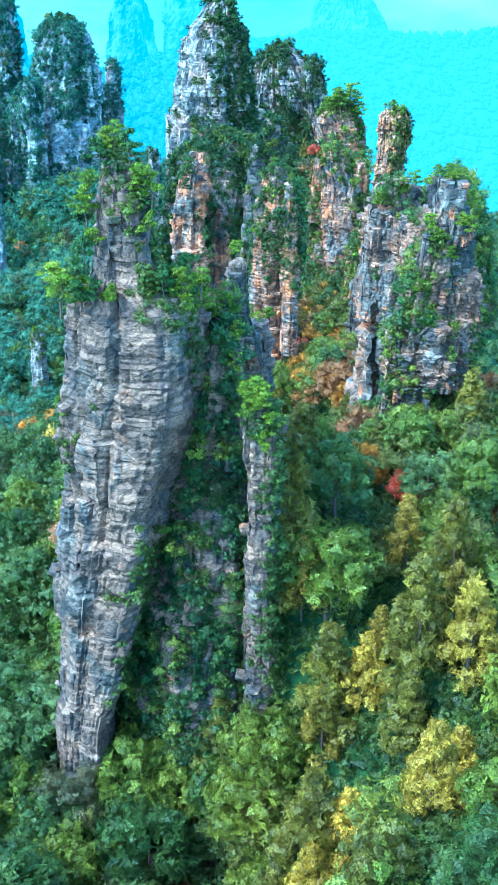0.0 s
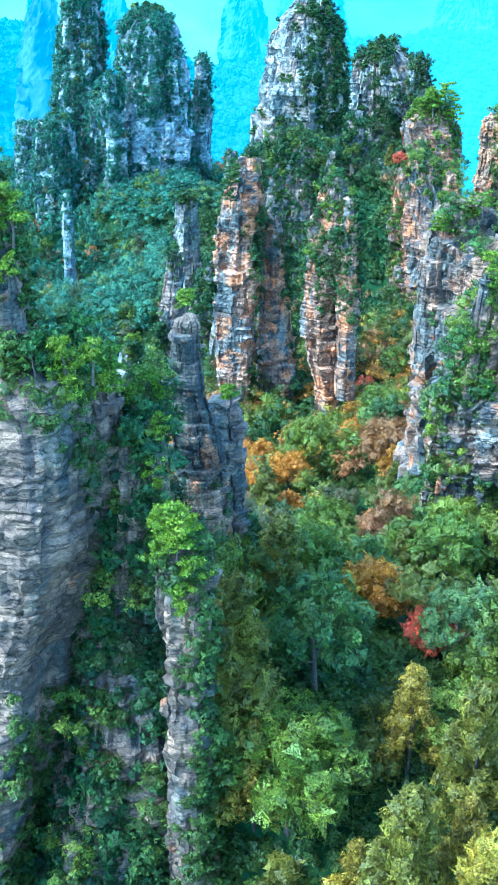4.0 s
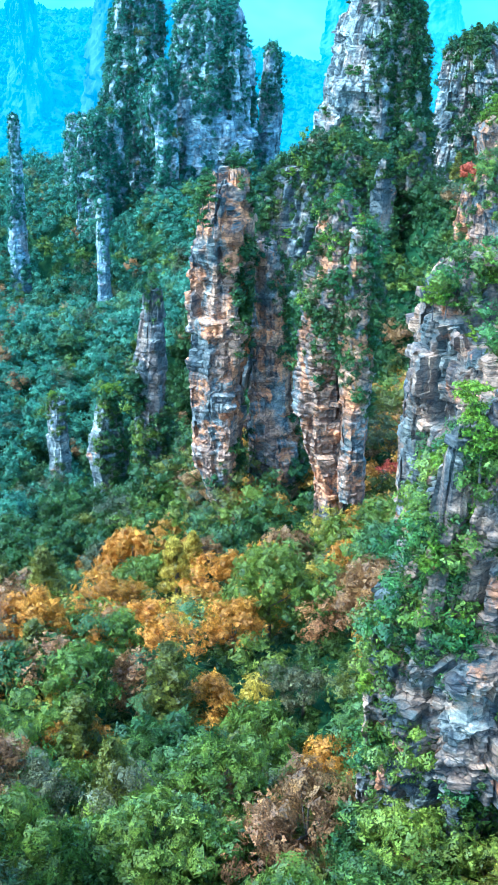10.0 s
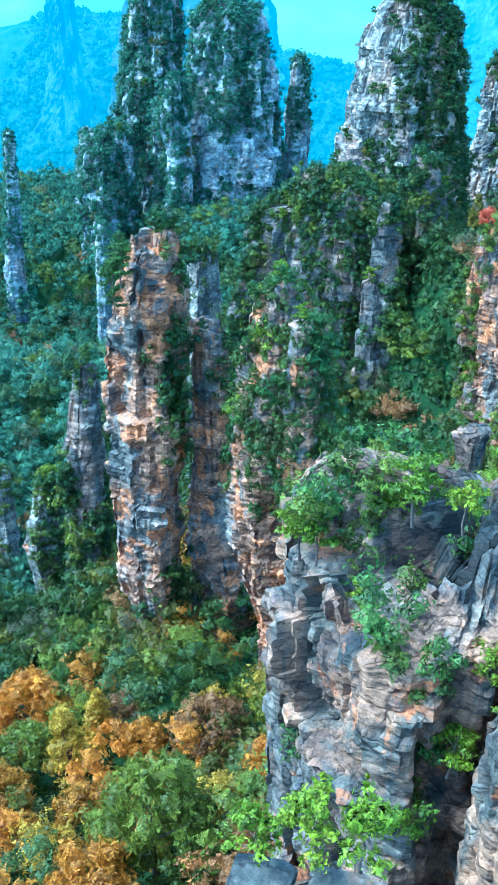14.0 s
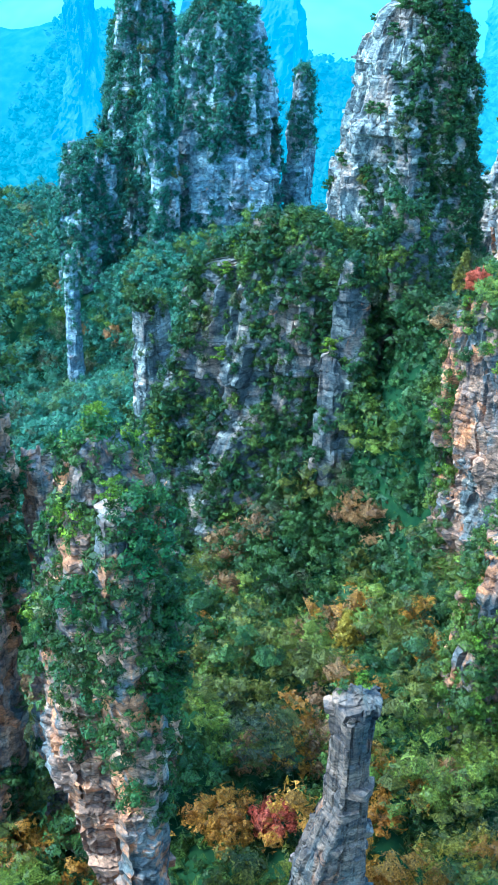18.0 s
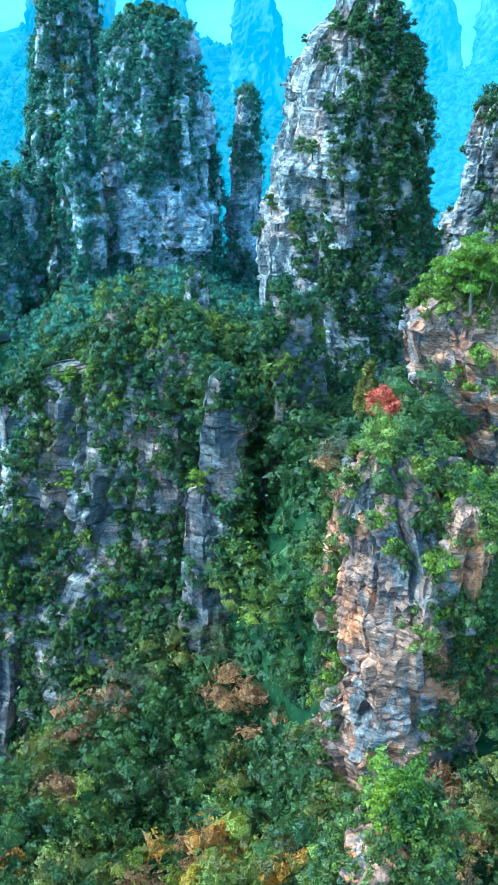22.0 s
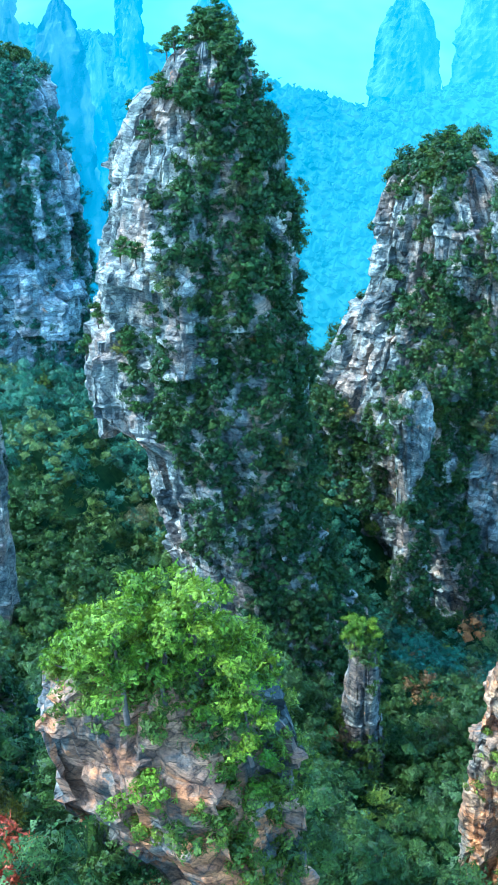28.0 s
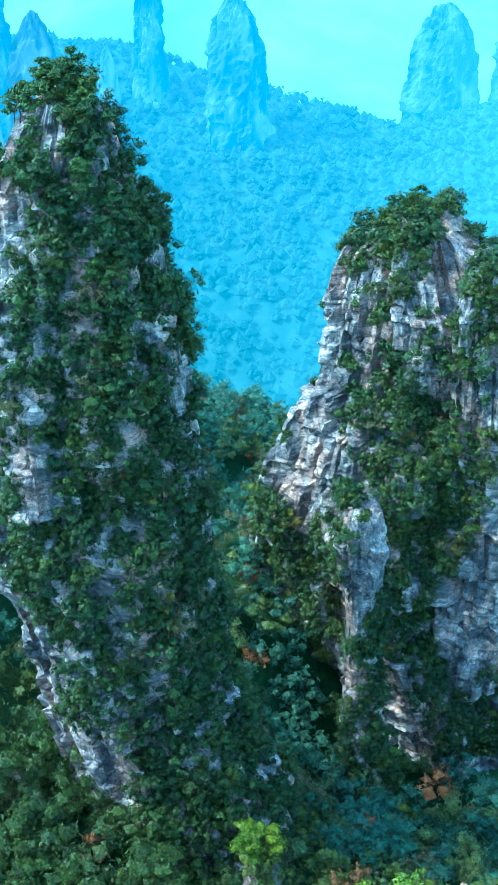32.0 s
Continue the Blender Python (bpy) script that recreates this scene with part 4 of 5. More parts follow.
massif("Q", "rock_massif", "low crag capped with bright green trees", ROCK_G, 19, [
    [(15, 45.5, 410, 20, 18), (47, 45.5, 410, 18, 16), (57, 45.9, 410, 15.2, 14), (66, 45.3, 410, 14.2, 13), (72.3, 45.9, 410, 11, 11), (75.5, 46.3, 410, 6, 6.5)]], 43, 0.6, 0.72, lean=(0.2, 0, 0.3), leaf="mid", slabs=20, bed=0.4, rib=0.4, wood=0.9, wood_mix=("cliff", "mid", "pine"))
massif("W", "knoll", "squat rock tower with a tree cap", ROCK_I, 19, [[(0, -62, 521, 15, 13), (40, -61, 519, 11, 10), (58, -60, 517, 9, 8)]], 44, 0.6, 0.40, bed=0.5, rib=0.3, wood=0.7)
massif("V", "rock_pillar", "pale slim rock post at the foot of the peak", ROCK_I, 19, [[(-5, -54, 602, 9, 9), (30, -52.1, 600, 6.4, 7), (45, -51.8, 600, 8.2, 8), (54, -51.7, 600, 7.8, 7), (58.5, -52, 600, 6, 6)]], 45, 0.8, 0.22, leaf="flank", bed=0.5)
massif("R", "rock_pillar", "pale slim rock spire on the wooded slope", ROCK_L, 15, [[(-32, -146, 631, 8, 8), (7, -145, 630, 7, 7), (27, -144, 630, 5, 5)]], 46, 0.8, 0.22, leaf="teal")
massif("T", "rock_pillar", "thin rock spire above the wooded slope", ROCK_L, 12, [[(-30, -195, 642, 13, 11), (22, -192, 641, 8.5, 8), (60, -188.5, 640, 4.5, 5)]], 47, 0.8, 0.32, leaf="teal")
massif("H", "rock_massif", "crag crowned with bright pines above an orange cliff", ROCK_G, 19, [
    [(20, 49, 493, 17, 16), (56, 48.5, 493, 13, 14), (68.4, 47.2, 493, 12, 14), (74, 45.5, 492.5, 13.5, 15), (79, 43.6, 492.3, 17, 15.5), (84, 41.4, 492, 20.6, 16), (88, 39.6, 491.2, 23.8, 17), (92.7, 38.8, 491, 24, 17), (95.6, 38.1, 491, 23.4, 16), (100, 38, 491, 20.4, 15), (102.5, 38.6, 491, 15, 12)]],
    51, 0.6, 0.20, lean=(0.65, 0, 0.3), low=-0.1, slabs=24, leaf="mid", rough=0.7, top_green=0.4, bed=0.35, rib=0.5, wood=0.5, wood_mix=("cliff", "mid", "pine"))
massif("N", "rock_pillar", "rust-coloured crag edge with scattered pines", ROCK_N, 19, [
    [(0, 72.0, 547, 24.0, 22), (35, 70.0, 546.5, 18.0, 18), (46, 68.6, 546.2, 15.6, 17), (51, 68.0, 546, 15.6, 16), (61, 67.8, 546, 14.0, 15), (70, 69.0, 546, 13.4, 15), (78, 70.3, 546, 16.4, 15), (82, 70.0, 546, 16.0, 14), (86, 69.6, 545.8, 14.0, 13), (89, 69.4, 545.8, 11.6, 11), (90.5, 68.0, 545.6, 6.0, 8)]], 52, 0.42, 0.30, lean=(0.3, 0, 0.2), slabs=40, leaf="mid", bed=0.2, shrub=0.8, rib=0.35, wood=0.4, wood_mix=("cliff", "mid", "pine"))
massif("P", "knoll", "small rock stump in the gorge with a tree on top", ROCK_D, 20, [[(-50, 29, 617, 14, 13), (-10, 28.5, 616, 10, 9.5), (9, 28, 615.5, 7.5, 7.5)]], 53, 0.6, 0.5, low=0.1, leaf="mid", bed=0.6, rib=0.3, wood=0.8, wood_mix=("cliff", "mid", "dark"), fine=True)
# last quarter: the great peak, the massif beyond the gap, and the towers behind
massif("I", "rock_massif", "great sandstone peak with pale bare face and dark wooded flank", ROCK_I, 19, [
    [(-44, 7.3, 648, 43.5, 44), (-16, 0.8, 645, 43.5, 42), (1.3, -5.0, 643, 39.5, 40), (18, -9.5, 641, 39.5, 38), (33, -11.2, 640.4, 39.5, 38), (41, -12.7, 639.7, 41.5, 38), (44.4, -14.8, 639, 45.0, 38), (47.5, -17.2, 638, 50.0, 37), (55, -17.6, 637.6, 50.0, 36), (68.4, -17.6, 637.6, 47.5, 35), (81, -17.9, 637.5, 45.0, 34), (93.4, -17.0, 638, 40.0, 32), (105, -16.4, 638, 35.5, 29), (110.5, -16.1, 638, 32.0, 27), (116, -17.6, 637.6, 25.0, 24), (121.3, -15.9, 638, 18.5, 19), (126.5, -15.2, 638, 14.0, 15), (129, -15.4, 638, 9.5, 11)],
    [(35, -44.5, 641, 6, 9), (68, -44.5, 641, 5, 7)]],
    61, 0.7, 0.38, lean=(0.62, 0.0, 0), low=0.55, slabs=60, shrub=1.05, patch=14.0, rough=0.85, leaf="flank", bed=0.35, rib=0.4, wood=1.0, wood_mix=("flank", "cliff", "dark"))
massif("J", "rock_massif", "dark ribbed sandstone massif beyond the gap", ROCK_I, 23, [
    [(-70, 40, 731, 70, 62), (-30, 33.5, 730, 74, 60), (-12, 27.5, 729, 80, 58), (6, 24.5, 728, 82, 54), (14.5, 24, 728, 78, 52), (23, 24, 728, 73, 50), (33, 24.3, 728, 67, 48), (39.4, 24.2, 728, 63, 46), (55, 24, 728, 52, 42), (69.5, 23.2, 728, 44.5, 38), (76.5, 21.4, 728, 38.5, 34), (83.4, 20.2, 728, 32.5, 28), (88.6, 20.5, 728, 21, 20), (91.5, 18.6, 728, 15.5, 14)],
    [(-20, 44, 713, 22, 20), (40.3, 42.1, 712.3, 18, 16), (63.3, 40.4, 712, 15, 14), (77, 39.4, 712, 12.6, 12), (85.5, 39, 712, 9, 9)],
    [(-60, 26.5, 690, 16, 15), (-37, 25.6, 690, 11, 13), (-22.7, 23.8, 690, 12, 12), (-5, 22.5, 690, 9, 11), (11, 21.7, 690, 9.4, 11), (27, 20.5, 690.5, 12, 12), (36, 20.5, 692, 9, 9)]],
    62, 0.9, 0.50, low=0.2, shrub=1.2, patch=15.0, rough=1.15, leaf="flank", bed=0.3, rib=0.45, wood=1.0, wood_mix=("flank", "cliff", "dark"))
# rock and leaves here carry painted distance haze
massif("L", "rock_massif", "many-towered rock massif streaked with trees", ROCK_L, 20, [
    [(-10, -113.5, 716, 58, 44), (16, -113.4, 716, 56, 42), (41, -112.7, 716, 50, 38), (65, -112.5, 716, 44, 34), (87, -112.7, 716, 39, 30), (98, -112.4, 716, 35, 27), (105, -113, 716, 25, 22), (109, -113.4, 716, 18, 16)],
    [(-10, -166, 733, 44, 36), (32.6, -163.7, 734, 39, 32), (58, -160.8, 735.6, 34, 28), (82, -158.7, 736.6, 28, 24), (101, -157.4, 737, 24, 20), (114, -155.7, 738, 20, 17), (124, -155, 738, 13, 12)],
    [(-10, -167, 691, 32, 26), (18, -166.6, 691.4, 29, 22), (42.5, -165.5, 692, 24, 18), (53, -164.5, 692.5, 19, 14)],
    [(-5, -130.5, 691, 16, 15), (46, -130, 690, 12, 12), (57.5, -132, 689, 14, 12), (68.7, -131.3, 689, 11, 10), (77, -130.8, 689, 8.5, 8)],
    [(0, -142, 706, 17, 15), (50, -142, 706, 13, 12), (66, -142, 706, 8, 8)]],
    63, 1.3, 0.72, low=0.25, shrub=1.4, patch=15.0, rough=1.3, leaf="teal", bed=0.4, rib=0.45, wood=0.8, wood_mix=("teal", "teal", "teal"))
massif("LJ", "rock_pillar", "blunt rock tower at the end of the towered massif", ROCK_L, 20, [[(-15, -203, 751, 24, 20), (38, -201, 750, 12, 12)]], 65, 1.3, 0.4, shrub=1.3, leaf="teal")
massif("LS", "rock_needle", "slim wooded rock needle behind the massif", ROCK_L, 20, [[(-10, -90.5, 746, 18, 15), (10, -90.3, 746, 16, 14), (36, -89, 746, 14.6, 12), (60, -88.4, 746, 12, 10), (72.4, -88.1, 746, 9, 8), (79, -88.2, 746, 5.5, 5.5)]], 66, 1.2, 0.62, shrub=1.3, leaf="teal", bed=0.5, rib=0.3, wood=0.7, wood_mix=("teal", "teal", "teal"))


# weathered flat stones on the tops: massif, place, size, turn
for key, x, y, z, sx, sy, sz, turn in (("K", 8.8, 487.4, 97.2, 2.8, 2.6, 0.9, 20), ("K", 9.9, 487.9, 96.6, 2.2, 2.2, 0.9, -15), ("C", 35.6, 273.2, 127.4, 2.4, 2.4, 1.5, 15), ("C", 38.0, 272.4, 127.9, 2.6, 2.4, 1.1, -8),
                                          ("B", 1.8, 183.2, 126.4, 2.6, 2.6, 0.5, -12), ("E", 13.2, 346.2, 107.4, 2.6, 2.8, 0.5, 22), ("E", 12.5, 346.5, 107.2, 2.4, 2.8, 0.5, -31)):
    ob = part("rock_block", SLAB_MESH[{"K": ROCK_D, "C": ROCK_C, "E": ROCK_G}.get(key, ROCK_A).name][int(abs(turn)) % 6], MADE[key], "weathered flat stone on the top")
    ob.matrix_basis = pose(x, y, z, 3, 4, turn) @ Matrix.Diagonal((sx, sy, sz, 1))


# far towers glow in the colour of haze
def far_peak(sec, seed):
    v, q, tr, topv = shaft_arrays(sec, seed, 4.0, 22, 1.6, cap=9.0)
    return tagged(part("backdrop_peak", mesh_of("backdrop_peak", v, tris=tr, quads=q, mat=FAR)), "far sandstone tower, blue haze painted as glow", "peak", kind="structure")


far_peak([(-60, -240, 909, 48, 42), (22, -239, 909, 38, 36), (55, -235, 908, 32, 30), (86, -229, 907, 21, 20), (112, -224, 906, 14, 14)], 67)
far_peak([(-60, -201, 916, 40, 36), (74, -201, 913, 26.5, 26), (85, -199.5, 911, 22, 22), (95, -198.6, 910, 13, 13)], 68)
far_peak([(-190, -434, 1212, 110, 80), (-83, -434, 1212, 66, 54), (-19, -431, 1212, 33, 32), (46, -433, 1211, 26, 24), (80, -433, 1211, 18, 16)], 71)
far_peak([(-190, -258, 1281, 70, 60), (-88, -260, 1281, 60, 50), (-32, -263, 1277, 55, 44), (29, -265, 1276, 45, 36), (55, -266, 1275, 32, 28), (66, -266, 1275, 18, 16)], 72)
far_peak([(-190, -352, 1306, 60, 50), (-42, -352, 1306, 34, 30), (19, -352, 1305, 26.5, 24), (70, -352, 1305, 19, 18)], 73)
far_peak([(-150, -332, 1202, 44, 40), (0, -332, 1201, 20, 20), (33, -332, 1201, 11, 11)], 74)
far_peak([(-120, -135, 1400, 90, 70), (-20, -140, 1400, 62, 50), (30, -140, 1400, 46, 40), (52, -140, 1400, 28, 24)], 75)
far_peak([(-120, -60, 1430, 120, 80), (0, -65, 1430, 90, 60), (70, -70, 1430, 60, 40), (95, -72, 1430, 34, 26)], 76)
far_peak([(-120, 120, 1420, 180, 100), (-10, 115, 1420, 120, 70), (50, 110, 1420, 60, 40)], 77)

# ---- trees ----
SPECIES = {}


def species(key, name, label, mat, shape, seeds, height, spread, leaves=56, size=0.72):
    SPECIES[key] = [tree_proto(name, label, "tree", "trees of the gorge", tree_meshes(s, shape, LEAF[mat], height, spread, leaves, size)) for s in seeds]


species("dark", "broadleaf_tree", "deep green broadleaf tree on the wooded slope", "dark", "round", (1, 2, 3), 12, 4.4)
species("mid", "broadleaf_tree", "fresh green broadleaf tree on the wooded slope", "mid", "round", (4, 5, 6), 11, 4.2)
species("lime", "broadleaf_tree", "yellow-green broadleaf tree with a full round crown", "lime", "round", (21, 22), 11, 4.4)
species("dun", "broadleaf_tree", "faded grey-brown tree with thinning leaves", "dun", "round", (23, 24), 10, 4.0, 44)
species("olive", "broadleaf_tree", "olive-green tree turning yellow in autumn", "olive", "cone", (7, 8), 14, 3.9)
species("gold", "autumn_tree", "tall golden-green autumn tree with an airy pointed crown", "gold", "cone", (25, 26), 18, 4.6, 80, 0.60)
species("yellow", "autumn_tree", "bright yellow autumn tree among green ones", "yellow", "cone", (9, 10), 13, 3.9)
species("orange", "autumn_tree", "glowing orange autumn tree in the wooded basin", "orange", "round", (11, 12, 13), 11, 4.3)
species("rust", "autumn_tree", "rust-brown autumn tree with thinning leaves", "rust", "round", (14, 15), 10, 4.0, 44)
species("red", "autumn_tree", "small dark red autumn tree", "red", "round", (16,), 8, 3.6)
species("teal", "broadleaf_tree", "broadleaf tree with distance haze in its blue-green leaf colour", "teal", "round", (19, 20), 11, 4.2)
species("silver", "broadleaf_tree", "silvery green broadleaf tree", "silver", "round", (17, 18), 11, 4.2)
PINES = [tree_proto("pine_tree", "bright green cliff pine with flat needle plates on bare rock", "pine", "pines on the pillars", pine_meshes(30 + k)) for k in range(5)]
DARKPINES = [tree_proto("pine_tree", "dark green pine on the crest of a great rock", "pine", "pines on the pillars", pine_meshes(60 + k, 6.0, 2.4, 9, 28, 0.46, "pine_dark")) for k in range(4)]
SMALLPINES = [tree_proto("pine_tree", "small green pine rooted in a rock ledge", "pine", "pines on the pillars", pine_meshes(50 + k, 4.2, 1.8, 7, 30, 0.40)) for k in range(3)]

rng = np.random.default_rng(5)


def crown_pines(key, shaft, count, s=1.0, protos=PINES, low=0.6):
    """Pines rooted on the top of a shaft, kept apart from one another."""
    t = TOPS[key][shaft]
    t = t[t[:, 2] > np.quantile(t[:, 2], 0.15)]
    done = []
    for p in t[rng.permutation(len(t))]:
        if len(done) == count:
            break
        if all(np.hypot(*(p - d)[:2]) > 1.1 * s for d in done):
            done.append(p)
            k = s * (low + (1.15 - low) * rng.random())
            put(protos[int(rng.integers(len(protos)))], p[0], p[1], p[2] - 0.15, rng.random() * 360, k)


for key, shaft, count, s in (("A", 0, 6, 0.75), ("A", 1, 7, 0.85), ("A2", 0, 3, 0.8), ("A2", 1, 1, 0.6), ("A3", 0, 11, 0.75), ("B", 0, 2, 0.5), ("B", 1, 2, 0.35), ("C", 0, 3, 0.55), ("C", 2, 3, 0.6), ("CF", 0, 2, 0.4), ("C", 3, 2, 0.5),
                             ("D", 0, 3, 0.6), ("E", 0, 3, 0.6), ("E", 1, 1, 0.5), ("O", 0, 1, 0.45), ("K", 0, 12, 0.7), ("K", 5, 2, 0.5), ("G", 0, 4, 0.4), ("Q", 0, 10, 0.9), ("H", 0, 6, 0.7), ("N", 0, 4, 0.7),
                             ("I", 0, 8, 0.6), ("J", 0, 4, 0.6), ("L", 0, 6, 0.9), ("L", 1, 8, 0.9), ("S", 0, 2, 0.6), ("W", 0, 5, 0.8), ("U1", 0, 2, 0.6), ("U2", 0, 4, 0.8), ("P", 0, 3, 1.2)):
    crown_pines(key, shaft, count, s, DARKPINES if key in "IJLKSWD" else PINES)

# broadleaf trees on the broad crests
for key, count, s in (("K", 24, 0.42), ("H", 5, 0.25), ("Q", 6, 0.4), ("I", 16, 0.35), ("J", 16, 0.35), ("L", 20, 0.45)):
    t_ = TOPS[key][0]
    for p in t_[rng.choice(len(t_), count, replace=False)]:
        kd = SPECIES["dark" if rng.random() < 0.6 else "mid"]
        put(kd[int(rng.integers(3))], p[0], p[1], p[2] - 0.6, rng.random() * 360, s * (0.8 + 0.5 * rng.random()))

# pines that lean out from the upper ledges
for key, count, s, protos in (("I", 44, 0.95, DARKPINES), ("J", 26, 0.9, DARKPINES), ("K", 26, 0.8, PINES), ("H", 7, 0.55, PINES), ("G", 10, 0.5, PINES), ("C", 10, 0.5, SMALLPINES), ("N", 7, 0.5, SMALLPINES), ("E", 8, 0.5, DARKPINES), ("L", 20, 0.9, DARKPINES)):
    t_ = LEDGES[key]
    for p in t_[rng.choice(len(t_), count, replace=False)]:
        put(protos[int(rng.integers(len(protos)))], p[0], p[1], p[2] - 0.3, rng.random() * 360, s * (0.65 + 0.6 * rng.random()))

# pines on ledges below the tops: place and size
for x, y, z, s in ((-24, 151, 141.5, 1.0), (-26.5, 152.5, 142, 0.9), (-22.2, 154, 156.5, 0.9), (-21.8, 153, 149, 0.8), (-13.4, 153, 156, 0.8), (-14, 152, 151.5, 0.7), (-29, 155, 121, 0.9), (-28.3, 155, 95, 0.8), (-20, 150.5, 141, 0.9),
                   (-9.5, 152.5, 143, 0.9), (-7, 153, 142.5, 0.9), (3.5, 175.5, 129, 0.7), (-2.5, 157, 128, 0.9), (0, 148, 124, 0.9), (3.6, 147.2, 122, 1.0), (2, 146.5, 120, 0.9)):
    put(SMALLPINES[int(rng.integers(3))], x, y, z, rng.random() * 360, s * 1.15)
for x, y, z, s in ((38.6, 488, 101.5, 1.2), (34, 487, 99.5, 0.8), (31.5, 270, 121, 0.75), (33, 269, 121.5, 0.6), (39.5, 268, 126.5, 0.8), (43, 267, 127, 0.6), (48.5, 268, 128.5, 0.8), (52, 258, 125, 0.6), (46, 262, 118, 0.7), (44, 261, 112, 0.7), (48, 259, 110, 0.8), (47, 258, 103, 0.7),
                   (37.4, 224.6, 129, 0.8), (38.6, 223, 126.5, 0.8), (43.6, 222.6, 130, 0.75), (45.8, 223, 129, 0.8), (36.2, 225.6, 123, 0.8), (41.5, 221.5, 123.5, 0.7), (46.5, 226, 133, 0.6), (35.6, 223.5, 116, 0.8), (42.4, 227.6, 139.6, 0.45), (40.8, 226.9, 139.5, 0.4), (43.8, 227.2, 139.9, 0.45)):
    put(PINES[int(rng.integers(5))], x, y, z, rng.random() * 360, s)
for x, y, z, s in ((-20.4, 358, 105, 0.9), (-21.4, 359.5, 103, 0.9), (-19, 357.8, 106, 0.8), (-20.4, 358, 100.5, 0.8), (-18.8, 358.6, 108, 0.8), (-20.6, 359.5, 107.5, 0.8), (-19.6, 360.5, 109.5, 0.7), (-9, 367, 95, 0.5), (5, 350, 108, 0.6), (15, 346, 101, 0.5), (4, 349, 100, 0.6), (17, 350, 92, 0.5)):
    put(DARKPINES[int(rng.integers(4))], x, y, z, rng.random() * 360, s)

# trees that stand out by colour or size: kind, place, size
for x, y, z, s in ((43, 488, 102.6, 1.7), (38.5, 484, 101.5, 1.6), (41, 486, 102, 1.35), (35.5, 486, 101, 1.3), (33, 489, 100, 1.2), (46, 489, 100.5, 1.3), (38, 489, 102.5, 1.4), (31, 487.5, 97, 1.1), (48, 487, 97, 1.2)):
    put(PINES[int(rng.integers(5))], x, y, z - 0.4, rng.random() * 360, s)
# the pines that ring the shoulders and the head of the tall pillar
for k, (x, y, z, size) in enumerate(((-27, 150.4, 140.6, 1.0), (-24.8, 149.8, 140.8, 0.9), (-22.4, 150.4, 141.2, 0.8), (-27.6, 154, 141, 1.1), (-24.5, 153, 142.5, 1.0), (-23.4, 152.6, 147, 0.8), (-23, 154, 152.5, 0.9),
                                       (-11.5, 155, 139.5, 1.3), (-9.2, 157.5, 139, 1.4), (-9.6, 152.8, 138.5, 1.0), (-12.4, 152, 141.5, 1.0), (-14, 154.4, 151.5, 0.9), (-14.6, 153.6, 156, 1.0), (-20.6, 154.6, 159.6, 0.9), (-16.4, 155, 160.6, 0.9), (-19, 157.4, 162, 0.8))):
    put((DARKPINES if k % 3 else PINES)[k % 4], x, y, z, 77 * k, size)

MARKED = [("gold", 26.7, 160, 1.0), ("gold", 8.8, 152.6, 0.95), ("gold", 17, 121, 0.9), ("gold", 12, 140, 1.0), ("yellow", 9, 112, 1.2), ("gold", 21, 143, 0.85), ("gold", 32, 141, 0.9), ("orange", 22, 191, 1.2), ("red", 30, 184, 1.1), ("yellow", 18, 188, 0.9), ("olive", 27, 205, 1.2), ("lime", 36, 176, 1.0), ("yellow", 24, 108, 1.3), ("yellow", 15, 121, 1.4), ("yellow", 19, 141, 1.2),
          ("olive", 13, 142, 1.7), ("yellow", 33, 134, 1.5), ("olive", 34, 155, 1.5), ("olive", 24, 131, 1.3), ("yellow", 30, 120, 1.2), ("olive", 4, 119, 1.2),
          ("orange", -8, 331, 1.0), ("orange", 2, 289, 1.15), ("orange", -46, 347, 1.1), ("orange", -16, 300, 1.2), ("orange", -24, 312, 1.2), ("orange", -34, 322, 1.2), ("orange", -10, 312, 1.1), ("rust", -8, 270, 1.2), ("orange", 4, 268, 1.1),
          ("orange", 25, 252, 1.2), ("dark", 15, 166, 1.5), ("mid", 33, 205, 1.4), ("yellow", 17, 426, 0.85), ("red", 19, 377, 0.9),
          ("red", 28, 479.5, 0.85), ("dark", 37, 480.4, 0.72), ("olive", 24, 485, 0.75), ("silver", 18, 487, 0.7), ("orange", 30, 372, 1.0), ("orange", 36, 366, 0.9), ("yellow", 33, 360, 1.0), ("orange", 14, 372, 0.8)]
TAKEN = []
for kind_, x, y, s in MARKED:
    ps = SPECIES[kind_]
    put(ps[len(TAKEN) % len(ps)], x, y, float(ground_at(x, y)) - 0.4, rng.random() * 360, s)
    TAKEN.append((x, y, 3.0 * s))

# the wood: a loose lattice of trees over all the ground that is not rock
pts = []
for y in np.arange(92, 850, 4.4):
    x0, x1 = max(min(-0.26 * y - 12, 60 - 0.72 * (y - 190)), -250), min(0.25 * y + 26, 92)
    for x in np.arange(x0, x1, 4.4):
        pts.append((x + rng.normal() * 1.6, y + rng.normal() * 1.6))
pts = np.array(pts)
slope = np.hypot(land(pts[:, 0] + 1.5, pts[:, 1]) - land(pts[:, 0] - 1.5, pts[:, 1]), land(pts[:, 0], pts[:, 1] + 1.5) - land(pts[:, 0], pts[:, 1] - 1.5)) / 3.0
keep = rng.random(len(pts)) < np.clip(np.where((pts[:, 1] > 430) & (pts[:, 1] < 660), 0.56, 0.46) * np.sqrt(1 + slope ** 2), 0, 1)
for x, y, r in TAKEN:
    keep &= (np.hypot(pts[:, 0] - x, pts[:, 1] - y) > 1.25 * r) & ~((np.abs(pts[:, 0] - x) < 1.2 * r) & (pts[:, 1] < y) & (pts[:, 1] > y - 13))
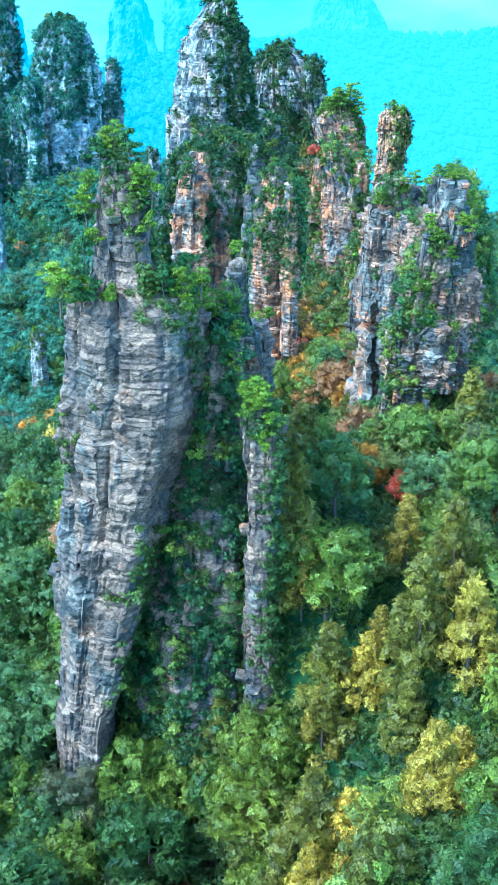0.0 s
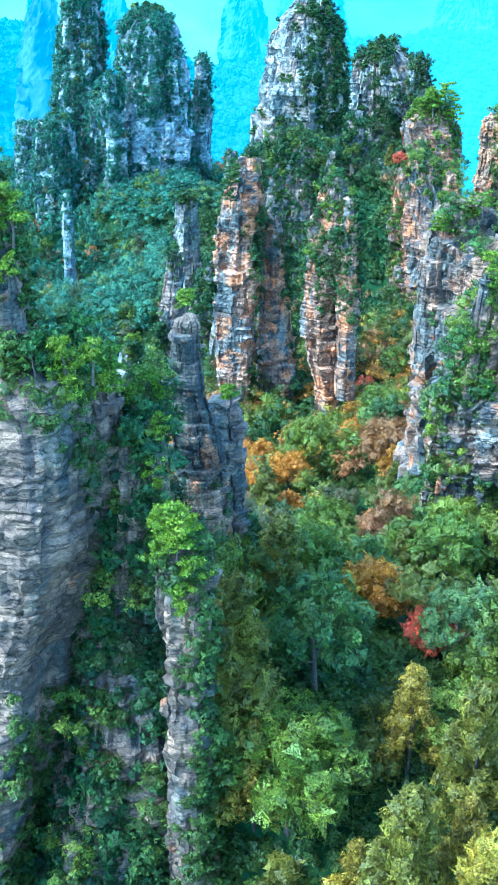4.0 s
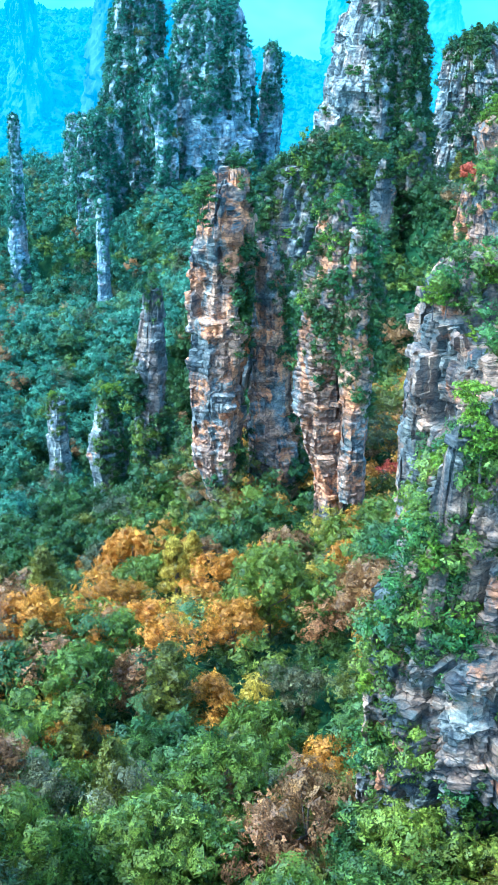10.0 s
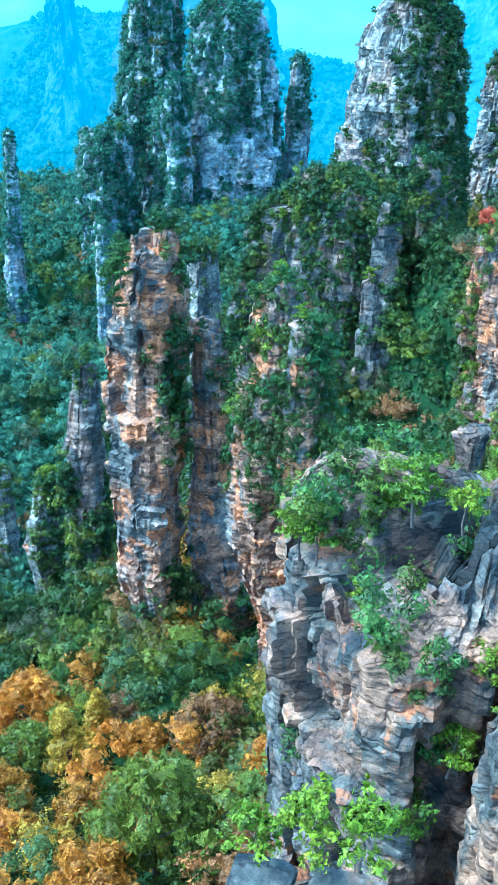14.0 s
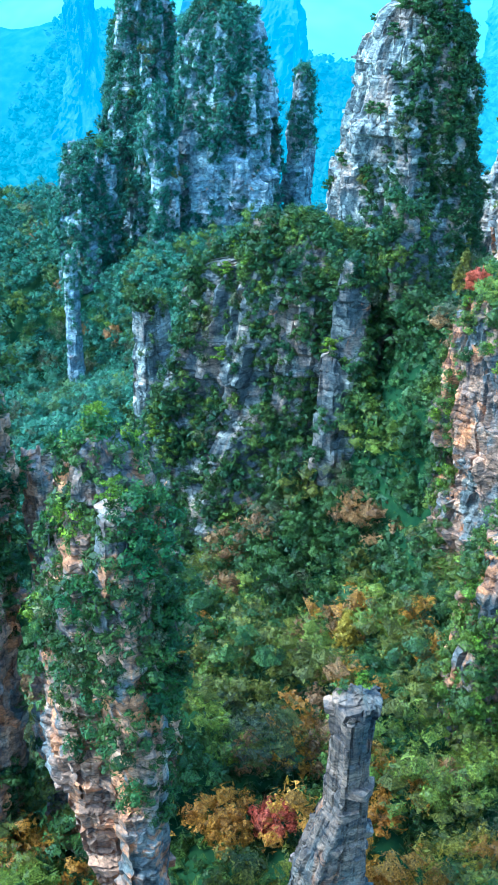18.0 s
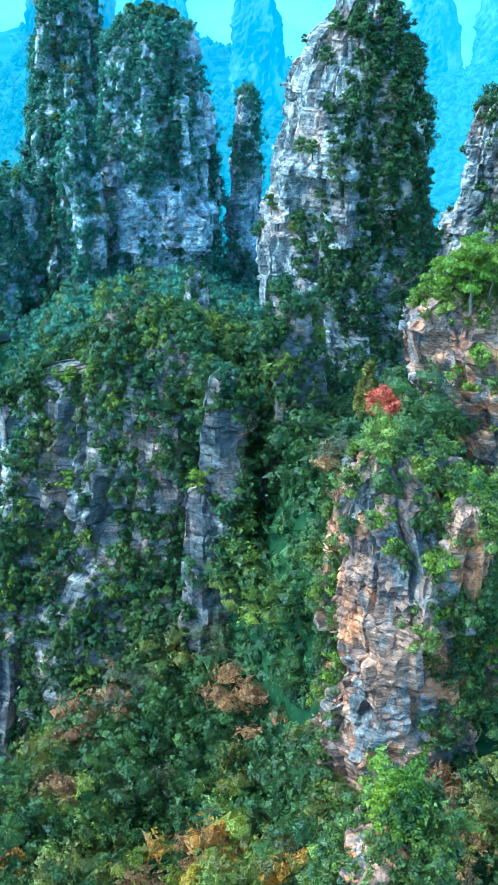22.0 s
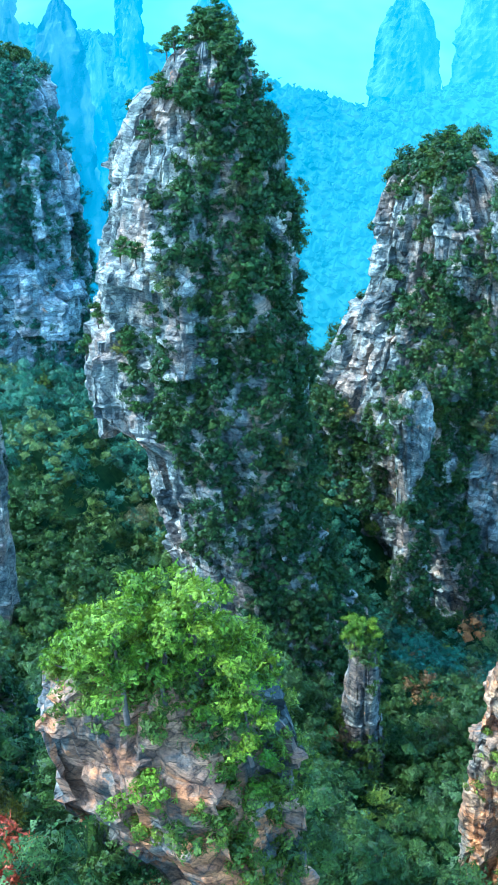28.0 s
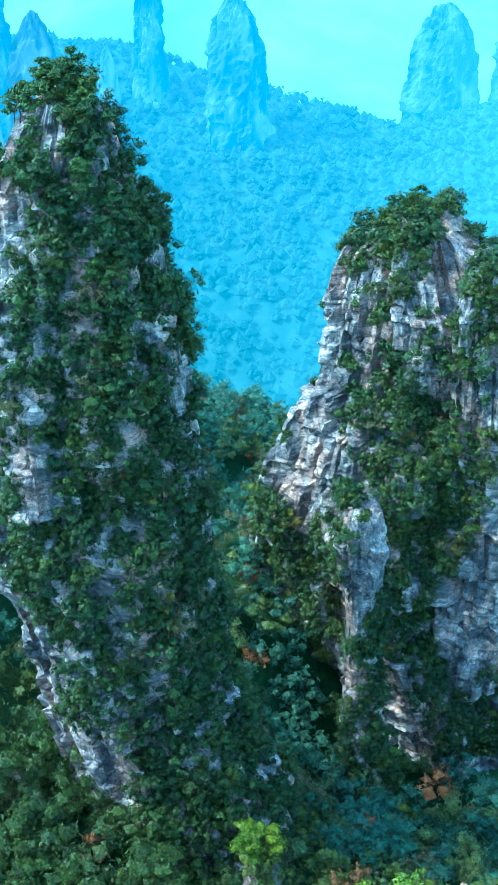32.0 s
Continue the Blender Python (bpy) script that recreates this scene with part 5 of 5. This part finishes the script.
for sa, yw in FEET:
    zg = land(pts[:, 0], pts[:, 1]) + 2
    lx, ly = (pts[:, i - 1] - np.interp(zg, sa[:, 0], sa[:, i]) for i in (1, 2))
    cw, sw = math.cos(radians(yw)), math.sin(radians(yw))
    inside = ((lx * cw + ly * sw) / (0.46 * np.interp(zg, sa[:, 0], sa[:, 3]))) ** 2 + ((ly * cw - lx * sw) / (0.46 * np.interp(zg, sa[:, 0], sa[:, 4]))) ** 2 < 1
    keep &= ~(inside & (zg < sa[-1, 0]))
# nothing grows out of sight behind the great walls
keep &= ~((pts[:, 0] > 62) & (pts[:, 1] > 255) & (pts[:, 1] < 520)) & ~((np.abs(pts[:, 0] + 5) < 30) & (np.abs(pts[:, 1] - 525) < 18)) & ~((np.abs(pts[:, 0] + 150) < 45) & (pts[:, 1] > 735)) & ~((pts[:, 0] > 0) & (pts[:, 1] > 700))
pts = pts[keep]
pz = ground_at(pts[:, 0], pts[:, 1])
species_noise = fbm(pts[:, 0] / 26, pts[:, 1] / 26, 0.1, 91, 3)
draw = rng.random(len(pts))
autumn = np.exp(-((pts[:, 0] + 18) / 46) ** 2 - ((pts[:, 1] - 305) / 42) ** 2) * 0.8 + np.exp(-((pts[:, 0] - 18) / 22) ** 2 - ((pts[:, 1] - 128) / 30) ** 2) * 0.25
autumn = autumn + 0.35 * np.exp(-((pts[:, 0] - 28) / 26) ** 2 - ((pts[:, 1] - 372) / 24) ** 2)
draw = draw + 0.16 * species_noise
lush = np.clip((330 - pts[:, 1]) / 90, 0, 1)
kinds = np.where(draw < 0.34 - 0.12 * lush, 0, np.where(draw < 0.50, 1, np.where(draw < 0.66, 2, np.where(draw < 0.74, 7, np.where(draw < 0.90, 9, np.where(draw < 0.96, 10, 5))))))
kinds[(kinds == 5) & (pts[:, 1] > 480)] = 0
kinds[(pts[:, 1] < 172) & (pts[:, 0] > 3) & (rng.random(len(pts)) < 0.5)] = 2
shady = (pts[:, 1] > 385) & (rng.random(len(pts)) < 0.65)
kinds[shady & np.isin(kinds, (9, 1, 2))] = 0
hot = rng.random(len(pts)) < autumn
kinds[hot] = rng.choice([4, 4, 4, 4, 5, 3, 9, 2], hot.sum())
kinds[hot & (pts[:, 1] < 200)] = 2
basin = (~hot) & (rng.random(len(pts)) < 0.95 * np.exp(-((pts[:, 0] - 18) / 44) ** 2 - ((pts[:, 1] - 398) / 50) ** 2))
kinds[basin] = rng.choice([2, 2, 2, 10, 9, 9, 1, 5, 4], basin.sum())
few = (~hot) & (rng.random(len(pts)) < np.where((pts[:, 1] < 480) & (pts[:, 1] > 185), 0.03, 0.0))
kinds[few] = rng.choice([4, 3, 5, 2], few.sum())
remote = (pts[:, 1] > 470) | (pts[:, 0] < -42)
# the farthest trees take the teal leaves with haze painted into their colour
hazed = (pts[:, 1] > 650) | (pts[:, 0] < -75)
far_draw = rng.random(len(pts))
kinds[remote & ~hot] = np.where(far_draw < np.where(hazed, 0.75, 0.0), 8, np.where(far_draw < 0.80, 0, np.where(far_draw < 0.90, 7, np.where(far_draw < 0.94, 1, np.where(far_draw < 0.98, 10, 5)))))[remote & ~hot]
names = ["dark", "mid", "olive", "yellow", "orange", "rust", "red", "silver", "teal", "lime", "dun"]
near = (pts[:, 1] < 345) & (pts[:, 1] > 88) & (pts[:, 0] > -62) & (pts[:, 0] < 62)
idx = np.flatnonzero(near)
idx = rng.permutation(idx)[:260]
single = np.zeros(len(pts), bool)
single[idx] = True
for i in idx:
    ps = SPECIES[names[kinds[i]]]
    s = 0.95 + 0.75 * rng.random() ** 1.5 + (0.25 if pts[i, 1] < 180 else 0)
    put(ps[int(rng.integers(len(ps)))], pts[i, 0], pts[i, 1], pz[i] - 0.5, rng.random() * 360, s, s * (0.85 + 0.3 * rng.random()))
LOBES = np.array([(0, 0, 9.2), (2.2, 0.4, 7.4), (-1.6, 1.9, 7.2), (-1.2, -2.1, 7.0), (1.3, -1.9, 6.2), (0.6, 2.3, 5.6), (-2.6, 0, 5.2)])
# teal treetops have distance haze in their leaf colour
WORDS = {"dark": "deep green", "mid": "fresh green", "olive": "olive-yellow", "yellow": "yellow autumn", "orange": "orange autumn", "rust": "rust-brown autumn", "red": "dark red autumn", "silver": "silvery green", "teal": "dark blue-green", "lime": "yellow-green", "dun": "faded brown"}
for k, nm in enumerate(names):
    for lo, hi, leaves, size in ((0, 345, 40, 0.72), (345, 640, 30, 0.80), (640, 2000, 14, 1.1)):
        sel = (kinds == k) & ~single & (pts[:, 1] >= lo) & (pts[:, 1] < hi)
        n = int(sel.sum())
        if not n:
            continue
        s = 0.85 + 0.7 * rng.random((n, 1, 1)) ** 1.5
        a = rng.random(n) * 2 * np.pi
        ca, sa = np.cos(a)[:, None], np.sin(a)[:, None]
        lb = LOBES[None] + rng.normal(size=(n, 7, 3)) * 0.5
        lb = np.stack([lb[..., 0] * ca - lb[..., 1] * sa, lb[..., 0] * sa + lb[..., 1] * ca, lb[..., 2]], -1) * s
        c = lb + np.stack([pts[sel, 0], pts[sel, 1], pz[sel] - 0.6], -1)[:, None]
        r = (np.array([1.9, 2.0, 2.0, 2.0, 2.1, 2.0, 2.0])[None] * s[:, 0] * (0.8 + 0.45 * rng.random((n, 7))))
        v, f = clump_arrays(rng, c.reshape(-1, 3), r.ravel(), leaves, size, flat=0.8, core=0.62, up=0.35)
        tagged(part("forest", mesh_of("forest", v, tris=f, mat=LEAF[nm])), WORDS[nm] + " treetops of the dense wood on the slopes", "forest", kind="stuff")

# bushes under and between the trees on the steeper ground
bx, by = rng.uniform(-130, 75, 30000), rng.uniform(95, 640, 30000)
ok = (bx > np.minimum(-0.26 * by - 12, 60 - 0.72 * (by - 190))) & (bx < 0.25 * by + 26)
bx, by = bx[ok], by[ok]
bs = np.hypot(land(bx + 1.5, by) - land(bx - 1.5, by), land(bx, by + 1.5) - land(bx, by - 1.5)) / 3.0
ok = rng.random(len(bx)) < np.clip(np.where(by < 480, 0.42, 0.30) + 0.6 * bs, 0, 1)
bx, by = bx[ok], by[ok]
sx, sy = rng.uniform(-130, 75, 60000), rng.uniform(95, 640, 60000)
bs = np.hypot(land(sx + 1.5, sy) - land(sx - 1.5, sy), land(sx, sy + 1.5) - land(sx, sy - 1.5)) / 3.0
ok = (sx > np.minimum(-0.26 * sy - 12, 60 - 0.72 * (sy - 190))) & (sx < 0.25 * sy + 26) & (rng.random(60000) < (bs - 1.1) / 3)
sx, sy = sx[ok], sy[ok]
nx_, ny_ = rng.uniform(-45, 62, 7000), rng.uniform(88, 225, 7000)
bx, by, lift = np.concatenate([bx, sx, nx_]), np.concatenate([by, sy, ny_]), 0.55
# beyond y 385 the bushes take the leaves with shade painted in
for words, nm, sel in (("green bushes covering the steep ground between the trees", "cliff", by < 385), ("bushes covering the steep ground, shade put into their dark leaf colour", "flank", by >= 385)):
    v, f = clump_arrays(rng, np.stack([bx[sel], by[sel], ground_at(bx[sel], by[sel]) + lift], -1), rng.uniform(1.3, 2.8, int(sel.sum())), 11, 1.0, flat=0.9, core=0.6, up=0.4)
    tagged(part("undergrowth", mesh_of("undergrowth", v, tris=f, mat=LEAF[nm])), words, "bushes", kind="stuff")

# the wood goes on beside and behind the way
ox, oy = rng.uniform(-430, 340, 11000), rng.uniform(-120, 860, 11000)
out = (oy < 90) | (ox < np.maximum(np.minimum(-0.26 * oy - 12, 60 - 0.72 * (oy - 190)), -250)) | (ox > np.minimum(0.25 * oy + 26, 92)) | ((ox > 62) & (oy > 255) & (oy < 520))
ox, oy = ox[out], oy[out]
v, f = clump_arrays(rng, np.stack([ox, oy, ground_at(ox, oy) + 4.5], -1), rng.uniform(3.4, 5.6, len(ox)), 6, 2.4, flat=0.85, core=0.85, up=0.35)
tagged(part("forest", mesh_of("forest", v, tris=f, mat=LEAF["dark"])), "deep green treetops of the wood that goes on all round", "forest", kind="stuff")

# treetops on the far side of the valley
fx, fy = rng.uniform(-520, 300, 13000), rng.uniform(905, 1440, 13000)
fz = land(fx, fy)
# these crowns share the hillside's painted haze glow
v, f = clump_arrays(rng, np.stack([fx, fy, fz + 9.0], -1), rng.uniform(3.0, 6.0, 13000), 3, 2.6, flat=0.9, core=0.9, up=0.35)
tagged(part("backdrop_woods", mesh_of("backdrop_woods", v, tris=f, mat=FARWOOD)), "woods on the far side of the valley, blue-green haze painted as glow", "woods", kind="stuff")
